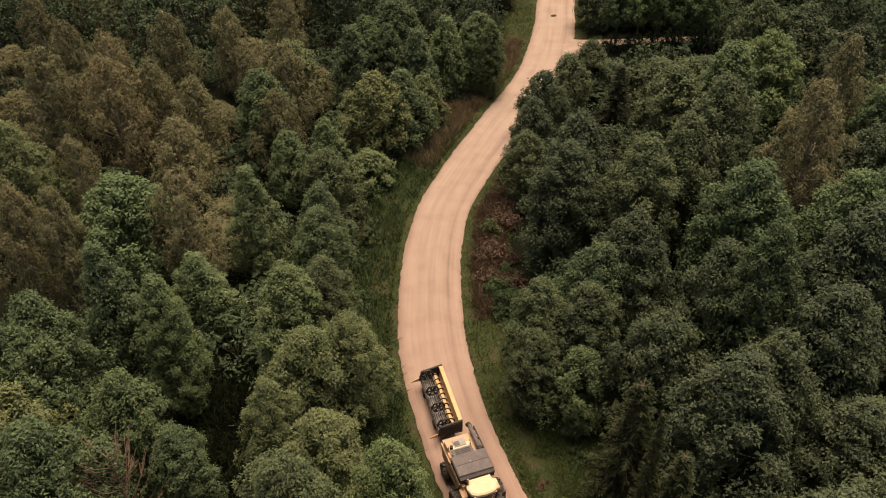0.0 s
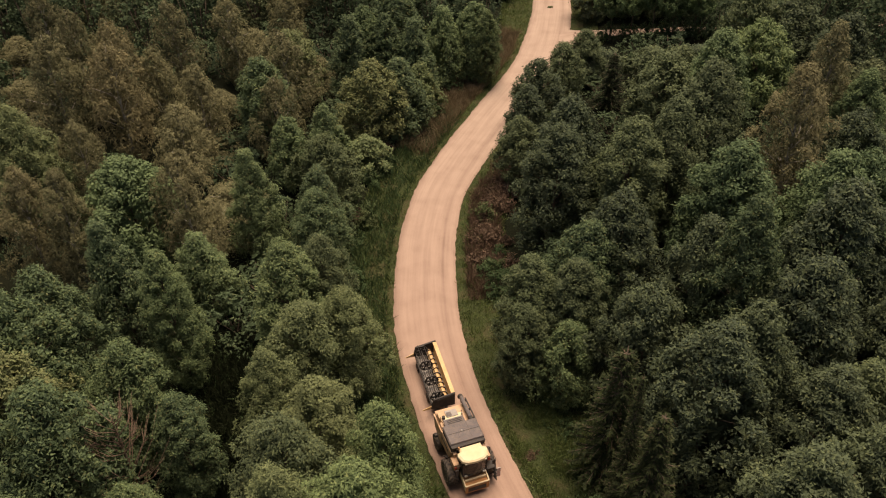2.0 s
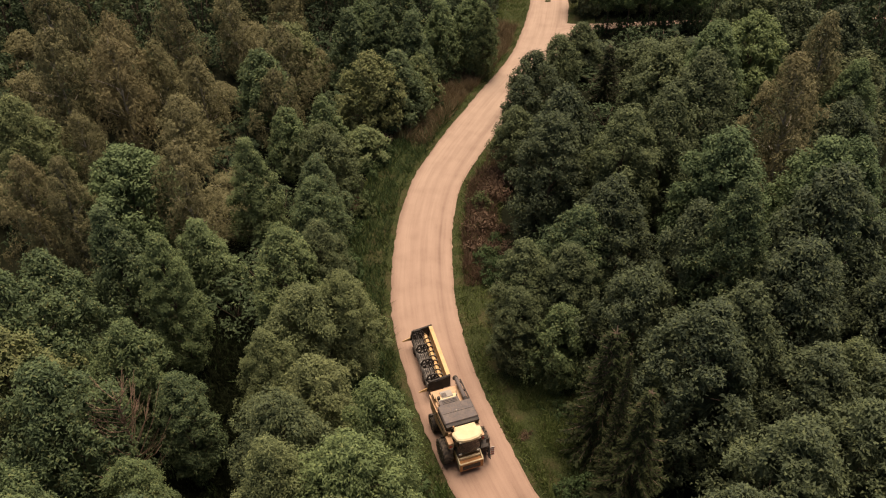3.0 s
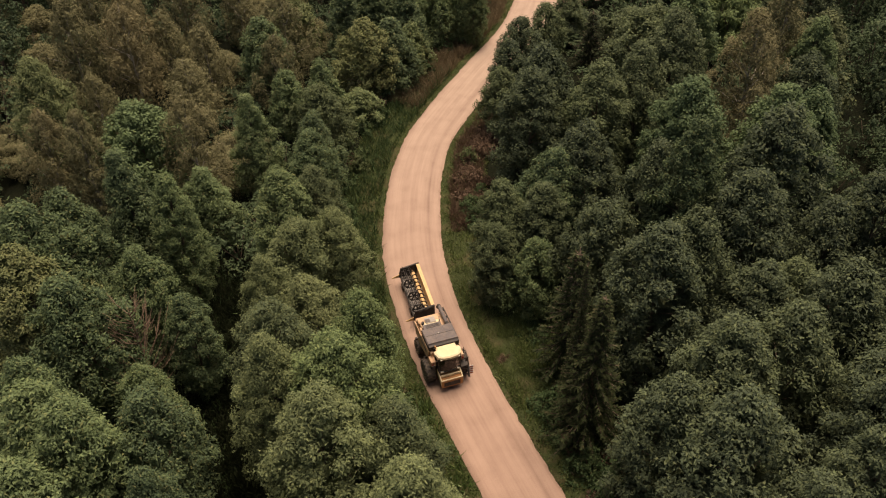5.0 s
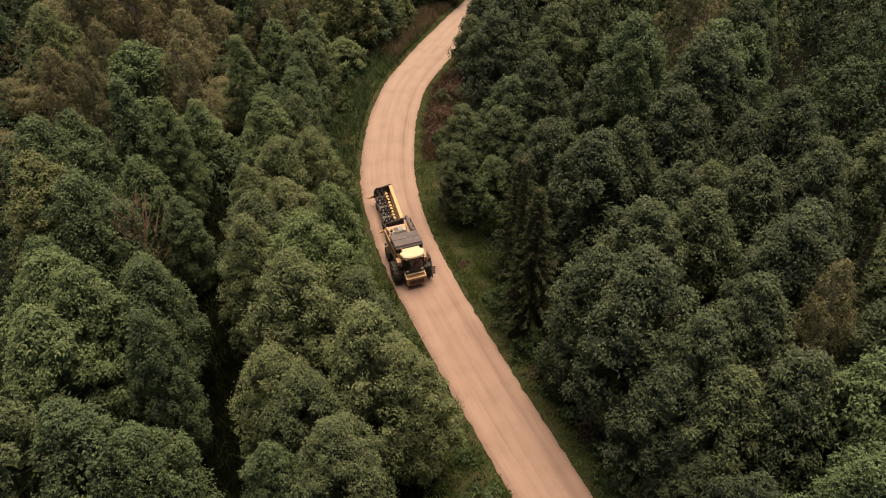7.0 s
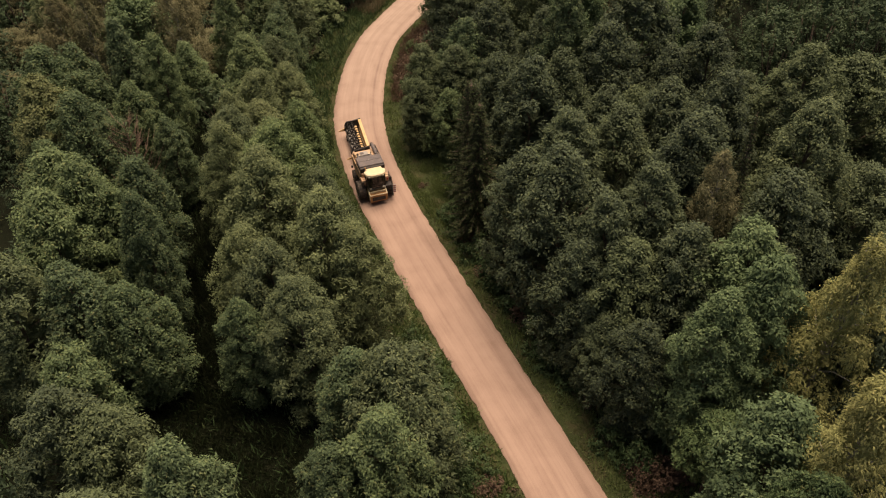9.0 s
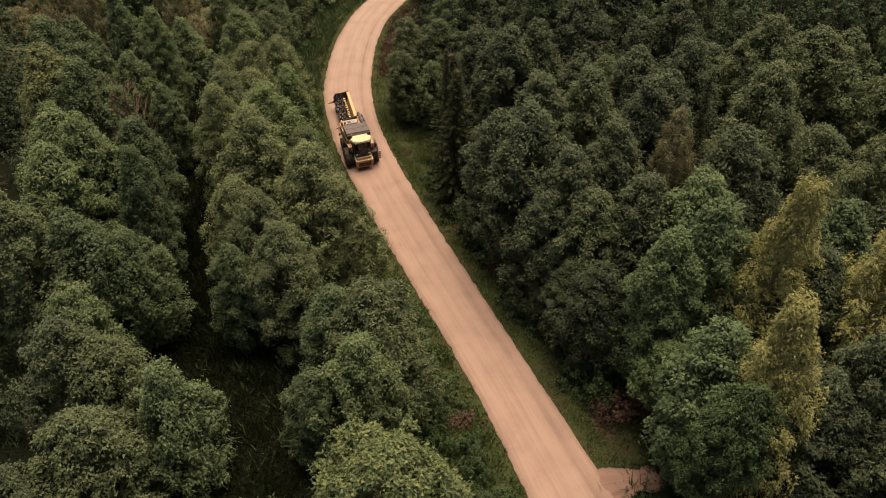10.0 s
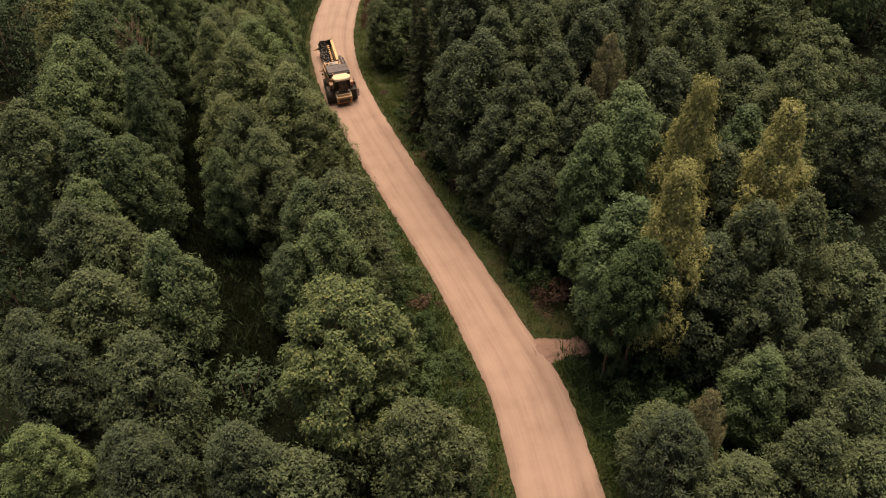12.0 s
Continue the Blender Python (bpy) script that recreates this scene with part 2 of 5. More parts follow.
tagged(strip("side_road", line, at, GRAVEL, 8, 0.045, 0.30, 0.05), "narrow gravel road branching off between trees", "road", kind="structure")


def ground_height(x, y):
    d = abs(road_distance(x, y))
    z = -0.02 + 0.10 * noise.noise((x * 0.35, y * 0.35, 0)) + 0.05 * noise.noise((x * 1.3, y * 1.3, 4))
    ditch = math.exp(-((d - 4.6) / 1.0) ** 2)
    if d < 3.2:
        return -0.09
    z -= 0.38 * ditch
    return min(z, -0.09 + max(0.0, d - 3.2) * 0.25)


def verge(side):
    """Turf beside the road, from its edge to a ragged line in the trees."""
    verts, faces, n = [], [], 0
    for i in range(0, len(ROAD_LINE), 2):
        x, y, w = ROAD_LINE[i]
        if not -60 < y < 125:
            continue
        t = ROAD_LINE[min(i + 1, len(ROAD_LINE) - 1), :2] - ROAD_LINE[max(i - 1, 0), :2]
        t = t / np.hypot(*t)
        far = 3.6 + 1.3 * noise.noise((i * 0.06, side * 4, 1)) + (4.5 if side > 0 and 26 < y < 37 else 0)
        for k in range(7):
            o = w / 2 - 0.2 + (far + 0.2) * k / 6
            px, py = x + t[1] * o * side, y - t[0] * o * side
            verts.append((px, py, ground_height(px, py) + (0.06 if 0 < k < 6 else -0.08)))
        n += 1
    for j in range(n - 1):
        for k in range(6):
            q = j * 7 + k
            faces.append((q, q + 1, q + 8, q + 7) if side > 0 else (q + 1, q, q + 7, q + 8))
    name = "verge_east" if side > 0 else "verge_west"
    tagged(mesh_object(name, verts, faces, [TURF], smooth=True), "grassy verge with brown patches beside the gravel road", "verge", kind="structure")


gx = np.concatenate([[-3000, -900, -300, -150], np.arange(-100, 110.1, 1.25), [150, 300, 900, 3000]])
gy = np.concatenate([[-3000, -900, -300, -120], np.arange(-70, 150.1, 1.25), [200, 400, 900, 3000]])
verts = [(x, y, ground_height(x, y) - (0.10 if abs(road_distance(x, y)) < 9 else 0.0) if abs(x) < 120 and abs(y) < 160 else -0.15) for y in gy for x in gx]
faces = [(j * len(gx) + i, j * len(gx) + i + 1, (j + 1) * len(gx) + i + 1, (j + 1) * len(gx) + i) for j in range(len(gy) - 1) for i in range(len(gx) - 1)]
tagged(mesh_object("ground", verts, faces, [GROUND], smooth=True), "mossy grassy forest floor with leaf litter, darkened for the trees' shade", "ground", kind="structure")
verge(1)
verge(-1)


# ---- trees ----
def tube(verts, faces, points, radii, sides=6):
    """A tapered limb through points."""
    base = len(verts)
    for i, (p, r) in enumerate(zip(points, radii)):
        t = Vector(points[min(i + 1, len(points) - 1)]) - Vector(points[max(i - 1, 0)])
        a = t.orthogonal().normalized()
        b = t.normalized().cross(a)
        for k in range(sides):
            w = 2 * math.pi * k / sides
            verts.append(Vector(p) + (a * math.cos(w) + b * math.sin(w)) * r)
    for i in range(len(points) - 1):
        for k in range(sides):
            q = base + i * sides
            faces.append((q + k, q + (k + 1) % sides, q + sides + (k + 1) % sides, q + sides + k))
    faces.append(tuple(base + (len(points) - 1) * sides + k for k in range(sides)))


def profile(f, wide, slim):
    """Share of the crown's radius at the share f of its height: an egg, or a cone that swells with slim."""
    f = np.clip(np.asarray(f, float), 0, 1)
    low = 0.34 + 0.66 * np.sin(0.5 * np.pi * np.minimum(f, wide) / wide)
    u = np.clip((f - wide) / (1 - wide), 0, 1)
    high = (1 - u ** slim) ** 0.9 * 0.95 + 0.05 if slim else (1 - u ** 2.1) ** 0.70
    return np.where(f < wide, low, high)


def unit(v):
    return v / np.maximum(np.linalg.norm(v, axis=-1, keepdims=True), 1e-6)


# crown radius; bough size (share of the radius); tufts on a bough; leaves in a tuft; tuft radius; leaf length, width; hang; crown base share; widest share
BROAD = {
    "alder": (2.9, 0.25, 12, 15, 0.32, 0.20, 0.115, 0.40, 0.06, 0.34),
    "ash": (2.9, 0.245, 12, 15, 0.32, 0.20, 0.115, 0.45, 0.04, 0.34),
    "willow": (2.9, 0.255, 12, 20, 0.34, 0.175, 0.085, 0.80, 0.04, 0.34),
    "aspen": (2.7, 0.245, 12, 15, 0.31, 0.19, 0.125, 0.35, 0.10, 0.34),
    "grove": (2.6, 0.26, 12, 15, 0.32, 0.20, 0.115, 0.40, 0.44, 0.34),
    "pyramid": (2.5, 0.25, 12, 15, 0.31, 0.20, 0.105, 0.50, 0.04, 0.20),
    "sallow": (2.8, 0.25, 12, 19, 0.28, 0.17, 0.088, 0.65, 0.04, 0.34),
    "maple": (4.2, 0.165, 15, 20, 0.28, 0.21, 0.135, 0.30, 0.05, 0.50),
    "birch": (2.6, 0.31, 16, 18, 0.23, 0.20, 0.070, 1.6, 0.06, 0.42),
    "gold": (2.4, 0.27, 14, 18, 0.19, 0.18, 0.062, 1.9, 0.20, 0.36),
    "underwood": (2.9, 0.36, 9, 9, 0.36, 0.27, 0.15, 0.30, 0.02, 0.40),
    "shrub": (1.6, 0.42, 8, 8, 0.26, 0.22, 0.135, 0.20, -0.02, 0.30),
    "rust": (1.3, 0.42, 8, 8, 0.24, 0.20, 0.10, 0.10, -0.02, 0.30),
}


def broad_tree(kind, ratio, seed, far):
    """A leafy tree: stem and limbs, and a crown of boughs, each of them a cluster of leafy tufts. ratio: height over crown radius."""
    rad, share, tufts, leaves, spread, length, width, hang, low, wide = BROAD[kind]
    h = rad * ratio
    rng = np.random.default_rng(seed)
    slim = {"gold": 1.0, "pyramid": 1.8}.get(kind, 0)
    weeping = kind in ("birch", "gold")
    small = kind in ("underwood", "shrub", "rust")
    if far:
        leaves, length, width = int(leaves * 0.62), length * 1.25, width * 1.25
    depth, z0 = h * (1 - low), h * low
    lean = rng.normal(size=2) * 0.025 * h
    sway = rng.uniform(0, 6.28, 4)

    # boughs: spread over the crown's skin, sunk into it, of uneven size
    size = share * rad
    count = int(min(150, max(9, 1.12 * 4.2 * rad * depth / (math.pi * size * size))))
    f = (np.arange(count) + rng.uniform(0.1, 0.9, count)) / count
    f = f ** 0.88
    w = np.arange(count) * 2.39996 + rng.uniform(-0.45, 0.45, count)
    R = rad * profile(f, wide, slim) * (1 + 0.14 * np.sin(2 * w + sway[0]) + 0.10 * np.sin(3 * w + 5 * f + sway[1])) * (rng.uniform(0.55, 1.25, count) if weeping else rng.uniform(0.84, 1.12, count))
    r = size * rng.uniform(0.72, 1.30, count) * (0.62 + 0.38 * profile(f, wide, slim))
    pull = np.maximum(R - 0.72 * r, 0.08 * rad)
    c = np.stack([pull * np.cos(w) + lean[0] * f, pull * np.sin(w) + lean[1] * f, z0 + f * depth - 0.75 * r], 1)
    c[:, 2] = np.maximum(c[:, 2], 0.6 * r)
    tall = 1.18 if slim else 0.92
    axes = np.stack([r, r, r * tall], 1)

    # tufts on the outer, upper side of every bough that no other bough covers
    n = count * tufts
    own = np.repeat(np.arange(count), tufts)
    out = np.stack([np.cos(w), np.sin(w), 0.20 + 0.9 * np.clip((f - wide) / (1 - wide), 0, 1)], 1)
    d = unit(rng.normal(size=(n, 3)) + 0.7 * out[own] + np.array([0, 0, 0.15]))
    p = c[own] + d * axes[own] * (1.14 - 0.34 * rng.random((n, 1)) ** 1.6)
    q = np.linalg.norm((p[:, None] - c[None]) / axes[None], axis=2)
    q[np.arange(n), own] = 9
    keep = (q.min(1) > 0.74) & (p[:, 2] > 0.1)
    p, d, own = p[keep], d[keep], own[keep]

    # leaves of every tuft: a shallow cap, leaves lying outwards and drooping
    m = len(p)
    rho = np.sqrt(rng.random((m, leaves)))
    ang = rng.uniform(0, 6.283, (m, leaves))
    e1 = unit(np.cross(d, [0.31, 0.17, 0.93]))
    e2 = np.cross(d, e1)
    o = (np.cos(ang) * rho)[..., None] * e1[:, None] + (np.sin(ang) * rho)[..., None] * e2[:, None]
    rc = (spread * rng.uniform(0.6, 1.45, m))[:, None, None]
    if weeping:
        drop = rng.random((m, leaves, 1)) ** 1.3 * rng.uniform(0.4, 1.3, (m, 1, 1))
        leaf = p[:, None] + o * rc * 0.75 + drop * np.array([0, 0, -1.0])
    else:
        leaf = p[:, None] + o * rc + d[:, None] * rc * (0.75 * (1 - rho[..., None] ** 2) - 0.35) + rng.normal(size=(m, leaves, 3)) * 0.045
        leaf[..., 2] -= 0.18 * hang * rho ** 2 * rc[..., 0]
    stray = rng.random((m, leaves)) < 0.05
    leaf += d[:, None] * (stray * rng.uniform(0.1, 0.32, (m, leaves)))[..., None]
    face = unit(0.75 * d[:, None] + 0.8 * o + np.array([0, 0, 0.45]) + rng.normal(size=(m, leaves, 3)) * 0.38)
    way = rng.normal(size=(m, leaves, 3)) * 0.75 + 1.1 * o + 0.25 * d[:, None] + np.array([0, 0, -hang])
    way = unit(way - face * (way * face).sum(-1, keepdims=True) * 0.8)
    side = np.cross(face, way) * (width * rng.uniform(0.36, 0.64, (m, leaves, 1)))
    L = length * rng.uniform(0.6, 1.3, (m, leaves, 1))
    tri = np.stack([leaf - side, leaf + side, leaf + way * L + face * rng.normal(size=(m, leaves, 1)) * 0.15 * length], 2).reshape(-1, 3)
    nt = len(tri) // 3
    verts = [tri]
    faces = np.arange(nt * 3).reshape(-1, 3).tolist()
    # coarse leaves inside the boughs and round the stem
    each = 7 if small or weeping else 16
    k = np.repeat(np.arange(count), each)
    mid = c[k] + unit(rng.normal(size=(len(k), 3))) * axes[k] * (rng.uniform(0.15, 0.62, (len(k), 1)))
    big = np.minimum(r[k], 0.7)
    if not small:
        m = 70
        mid = np.concatenate([mid, np.array([lean[0] * 0.4, lean[1] * 0.4, z0 + 0.42 * depth]) + unit(rng.normal(size=(m, 3))) * np.array([0.45 * rad, 0.45 * rad, 0.44 * depth]) * rng.uniform(0.4, 1, (m, 1)) * (0.7 if slim else 1.0)])
        big = np.concatenate([big, np.full(m, 0.42 * rad)])
    a = unit(rng.normal(size=(len(mid), 3)))
    b = unit(np.cross(a, rng.normal(size=(len(mid), 3))))
    big = big[:, None] * rng.uniform(0.35, 0.6, (len(mid), 1)) * (0.7 if weeping else 1.0)
    verts.append(np.stack([mid - (a * 0.6 + b) * big * 0.8, mid + (b - a * 0.6) * big * 0.8, mid + a * big * 1.1], 1).reshape(-1, 3))
    faces += (nt * 3 + np.arange(len(mid) * 3)).reshape(-1, 3).tolist()
    verts = np.concatenate(verts).tolist()

    tv, tf = [], []
    r0 = (0.0085 if weeping else 0.0075) * h + 0.03
    if h > 4 and not small:
        pts = [(lean[0] * q, lean[1] * q, h * q - 0.15 * (q == 0)) for q in (0, 0.12, 0.3, 0.5, 0.7, 0.86, 0.98)]
        tube(tv, tf, pts, [r0 * 1.35, r0, r0 * 0.86, r0 * 0.68, r0 * 0.45, r0 * 0.25, r0 * 0.1], 7)
        for k in range(0, count, 3):
            z = max(c[k, 2] - rad * 0.7, h * 0.08)
            s = z / h
            tube(tv, tf, [(lean[0] * s, lean[1] * s, z), tuple(c[k] * (0.5, 0.5, 0.5) + np.array([0, 0, 0.5 * z + 0.15])), tuple(c[k])], [r0 * 0.4, r0 * 0.25, r0 * 0.1], 4)
    else:
        for k in range(5):
            a = k * 1.257
            tube(tv, tf, [(0.05 * math.cos(a), 0.05 * math.sin(a), -0.05), (rad * 0.3 * math.cos(a), rad * 0.3 * math.sin(a), h * 0.4), (rad * 0.5 * math.cos(a), rad * 0.5 * math.sin(a), h * 0.75)],
                 [r0, r0 * 0.7, r0 * 0.2], 4)
    return (tv, tf), (verts, faces), h, rad, nt


def spruce_tree(ratio, seed, far):
    """A spruce: whorls of drooping boughs, flat fronds of twigs along each."""
    rad = 2.8
    h = rad * ratio
    rng = np.random.default_rng(seed)
    tv, tf = [], []
    tube(tv, tf, [(0, 0, -0.15), (0, 0, h * 0.3), (0, 0, h * 0.7), (0, 0, h)], [0.20, 0.16, 0.09, 0.02], 8)
    tris = []
    z = 0.7
    while z < h - 0.2:
        f = z / h
        reach = rad * (1 - f) ** 0.82 * rng.uniform(0.85, 1.12) + 0.10
        n = 8 if f < 0.55 else 6
        turn = rng.uniform(0, 6.28)
        for k in range(n):
            a = turn + 2 * math.pi * k / n + rng.uniform(-0.3, 0.3)
            L = reach * rng.uniform(0.70, 1.15)
            drop = (0.50 if f < 0.4 else 0.34) * L if f < 0.8 else -0.15 * L
            u = np.linspace(0, 1, 6)
            line = np.stack([np.cos(a) * L * u, np.sin(a) * L * u, z + 0.12 * L * u - drop * u ** 1.6 + 0.16 * L * u ** 4], 1)
            tube(tv, tf, [tuple(q) for q in line[::2]] + [tuple(line[-1])], [0.045, 0.04, 0.03, 0.012], 3)
            m = int((6 + 13 * L) * (0.7 if far else 1.1))
            v = rng.uniform(0.10, 1.0, m) ** 0.75
            q = np.stack([np.interp(v, u, line[:, i]) for i in range(3)], 1) + rng.normal(size=(m, 3)) * 0.03
            s = np.where(rng.random(m) < 0.5, -1, 1)
            b = a + s * rng.uniform(0.35, 1.15, m)
            ln = (0.16 + 0.40 * (1 - v) * min(1, L) + 0.12 * rng.random(m)) * (1.2 if far else 1.0)
            t = np.stack([np.cos(b), np.sin(b), -0.28 + 0.22 * rng.normal(size=m)], 1)
            t = unit(t)
            x = unit(np.cross(t, np.stack([rng.normal(size=m) * 0.35, rng.normal(size=m) * 0.35, np.ones(m)], 1)))
            wd = rng.uniform(0.05, 0.085, (m, 1)) * (1.3 if far else 1.0)
            tris.append(np.stack([q + x * wd, q - x * wd, q + t * ln[:, None]], 1).reshape(-1, 3))
        z += 0.50 - 0.20 * f
    verts = np.concatenate(tris)
    return (tv, tf), (verts.tolist(), np.arange(len(verts)).reshape(-1, 3).tolist()), h, rad, len(verts) // 3


LABEL = {
    "alder": ("bushy green deciduous tree in dense woodland", "tree"),
    "ash": ("dark green leafy tree in dense woodland", "tree"),
    "willow": ("broad grey-green willow with drooping leafy sprays", "willow tree"),
    "aspen": ("upright tree with fresh bright green leaves", "tree"),
    "maple": ("large round-crowned maple beside the gravel road", "maple tree"),
    "birch": ("slender birch with drooping reddish brown autumn leaves", "birch tree"),
    "gold": ("tall slender birch with yellowing leaves and white trunk", "birch tree"),
    "grove": ("leafy tree with a bare stem in a roadside grove", "tree"),
    "pyramid": ("slender pointed green tree in dense woodland", "tree"),
    "sallow": ("bushy yellow-green sallow beside the gravel road", "sallow tree"),
    "spruce": ("dark green spruce with drooping branches", "spruce tree"),
    "underwood": ("young bushy green tree filling the woodland", "tree"),
    "shrub": ("low green leafy shrub on the forest edge", "shrub"),
    "rust": ("low rust-brown withered shrub beside the road", "shrub"),
}
NAME = {"alder": "deciduous_tree", "ash": "ash_tree", "willow": "willow_tree", "aspen": "aspen_tree", "maple": "maple_tree", "birch": "birch_tree", "gold": "birch_tree",
        "spruce": "spruce_tree", "grove": "deciduous_tree", "sallow": "sallow_tree", "pyramid": "deciduous_tree", "underwood": "young_tree", "shrub": "shrub", "rust": "shrub"}
RATIOS = {"spruce": (3.4, 5.0, 7.0), "gold": (7.6,), "maple": (3.0,), "underwood": (1.3, 1.9, 3.2), "shrub": (0.9, 1.5), "rust": (0.8,), "birch": (3.6, 5.0, 6.6), "grove": (4.2, 6.0)}
VARIANTS = {"alder": 4, "ash": 4, "willow": 3, "aspen": 2, "maple": 1, "birch": 3, "gold": 3, "spruce": 2, "grove": 3, "sallow": 2, "pyramid": 3, "underwood": 3, "shrub": 3, "rust": 3}
MASTER, COUNT, TREES = {}, {}, []


def plant(kind, x, y, height, radius, label=""):
    """One tree at a place, of a height and crown radius; alike trees share their meshes."""
    ratios = RATIOS.get(kind, (2.2, 3.3, 4.6, 6.2))
    form = min(range(len(ratios)), key=lambda k: abs(math.log(height / radius / ratios[k])))
    far = y > 62
    i = COUNT.get((kind, form, far), 0)
    COUNT[kind, form, far] = i + 1
    key = (kind, form, far, i % VARIANTS[kind])
    TREES.append((x, y, height, radius))
    turn = (len(TREES) * 137.5) % 360
    new_one = key not in MASTER
    if new_one:
        seed = 1000 * list(LABEL).index(kind) + 100 * form + 10 * far + key[3]
        trunk, crown, h, r, leaves = spruce_tree(ratios[form], seed, far) if kind == "spruce" else broad_tree(kind, ratios[form], seed, far)
        ob = new(NAME[kind])
        ob.empty_display_size = 0.3
        mesh_object("stem" if kind in ("shrub", "rust") else "trunk", *trunk, [WHITE_BARK if kind in ("birch", "gold") else BARK], ob, smooth=True)
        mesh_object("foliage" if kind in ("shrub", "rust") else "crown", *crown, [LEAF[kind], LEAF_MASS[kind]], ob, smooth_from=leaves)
        MASTER[key] = (ob, h, r)
    ob, h, r = MASTER[key]
    base = pose(x, y, ground_height(x, y) - 0.02, 0, 0, turn) @ Matrix.Diagonal((radius / r, radius / r, height / h, 1))
    if new_one:
        ob.matrix_basis = base
    else:
        keep = ob.scale.copy()
        ob.scale = (1, 1, 1)
        ob_new = copy_thing(ob, base)
        ob.scale = keep
        ob = ob_new
    text, cat = LABEL[kind]
    return tagged(ob, label or text, cat, "woodland trees" if height > 3 else "roadside shrubs")


plant("ash", 36.9, 90.8, 9.4, 3.5)
plant("alder", -5.3, 87.5, 10.4, 3.5)
plant("ash", 41.0, 87.1, 9.9, 3.5)
plant("ash", 18.1, 87.0, 3.6, 3.5)
plant("alder", 4.2, 86.8, 9.4, 3.0)
plant("ash", 30.8, 85.4, 4.4, 3.5)
plant("alder", 5.3, 84.6, 9.4, 1.5)
plant("ash", 24.3, 84.0, 5.0, 3.5)
plant("alder", -8.8, 84.0, 9.9, 2.5)
plant("alder", -5.9, 81.9, 9.9, 2.3)
plant("ash", 44.5, 81.3, 9.9, 3.5)
plant("ash", 25.5, 78.4, 7.7, 3.5)
plant("ash", 22.5, 72.0, 9.9, 3.5)
plant("alder", -6.9, 72.0, 9.3, 3.3)
plant("alder", -17.9, 71.8, 9.8, 3.1)
plant("ash", 39.3, 64.9, 12.4, 3.5)
plant("alder", -14.2, 63.7, 7.5, 2.3)
plant("ash", 23.3, 59.9, 15.2, 3.6)
plant("ash", 34.8, 56.3, 12.4, 3.5)
plant("ash", 19.7, 55.2, 14.1, 3.1)
plant("ash", 9.6, 53.1, 13.0, 3.1)
plant("ash", 14.9, 51.9, 14.1, 3.3)
plant("alder", -9.8, 50.6, 8.4, 2.6)
plant("willow", -8.1, 43.4, 9.6, 2.3)
plant("ash", 13.3, 43.0, 13.3, 3.1)
plant("alder", 10.5, 41.9, 12.0, 2.8)
plant("alder", -10.5, 40.0, 11.2, 2.6)
plant("ash", 50.8, 39.7, 8.7, 3.5)
plant("ash", 17.4, 39.3, 14.1, 2.8)
plant("ash", 26.1, 38.4, 17.0, 4.0)
plant("alder", -17.7, 37.8, 12.7, 2.0)
plant("willow", -6.1, 37.6, 9.8, 2.4)
plant("alder", 20.0, 36.7, 17.2, 2.5)
plant("willow", -8.7, 36.1, 10.0, 3.1)
plant("alder", -25.0, 35.6, 12.4, 2.9)
plant("ash", 13.9, 35.4, 11.7, 3.1)
plant("ash", 35.5, 34.2, 9.9, 3.5)
plant("ash", 45.9, 34.1, 11.6, 4.0)
plant("ash", 32.0, 33.9, 14.9, 3.5)
plant("ash", 22.4, 33.5, 15.2, 3.6)
plant("ash", 28.8, 33.5, 13.1, 3.1)
plant("alder", -25.6, 32.3, 14.3, 3.4)
plant("ash", 51.8, 31.4, 8.2, 4.0)
plant("ash", 18.9, 31.2, 14.2, 2.9)
plant("ash", 38.8, 31.1, 14.7, 3.5)
plant("willow", -10.1, 30.8, 10.4, 2.0)
plant("ash", 24.6, 29.0, 11.9, 2.8)
plant("ash", 16.0, 28.6, 14.4, 3.4)
plant("alder", -14.9, 28.6, 9.4, 2.0)
plant("alder", -18.8, 30.6, 11.6, 2.4)
plant("alder", -24.2, 28.0, 13.4, 3.3)
plant("ash", 22.3, 27.9, 12.5, 3.0)
plant("ash", 30.7, 26.6, 14.6, 3.4)
plant("ash", 27.0, 25.8, 14.0, 3.3)
plant("alder", -20.4, 25.6, 13.7, 3.2)
plant("alder", -16.3, 22.9, 8.6, 2.0)
plant("ash", 22.5, 22.6, 14.2, 3.3)
plant("ash", 17.8, 20.7, 14.6, 3.4)
plant("alder", -20.2, 19.5, 13.1, 2.5)
plant("ash", 40.6, 19.0, 10.6, 3.5)
plant("ash", 26.8, 18.9, 15.9, 3.7)
plant("ash", 15.3, 18.3, 12.6, 3.0)
plant("alder", -14.1, 17.4, 12.9, 2.9)
plant("alder", -19.4, 16.7, 14.0, 3.3)
plant("ash", 26.1, 16.4, 16.4, 2.9)
plant("alder", -16.8, 15.2, 14.4, 3.1)
plant("ash", 17.6, 15.0, 15.2, 3.6)
plant("alder", -18.5, 12.4, 14.0, 3.3)
plant("ash", 22.7, 12.4, 15.2, 2.8)
plant("ash", 49.4, 12.3, 9.9, 3.5)
plant("alder", -11.6, 11.9, 14.0, 2.0)
plant("ash", 31.6, 11.9, 14.9, 3.5)
plant("ash", 20.1, 10.9, 14.3, 2.9)
plant("ash", 24.3, 8.6, 13.5, 3.1)
plant("alder", -14.1, 6.8, 12.3, 3.1)
plant("alder", -11.0, 6.2, 11.1, 2.6)
plant("alder", -3.9, 5.7, 9.9, 2.0)
plant("alder", 3.7, 1.6, 10.6, 2.5)
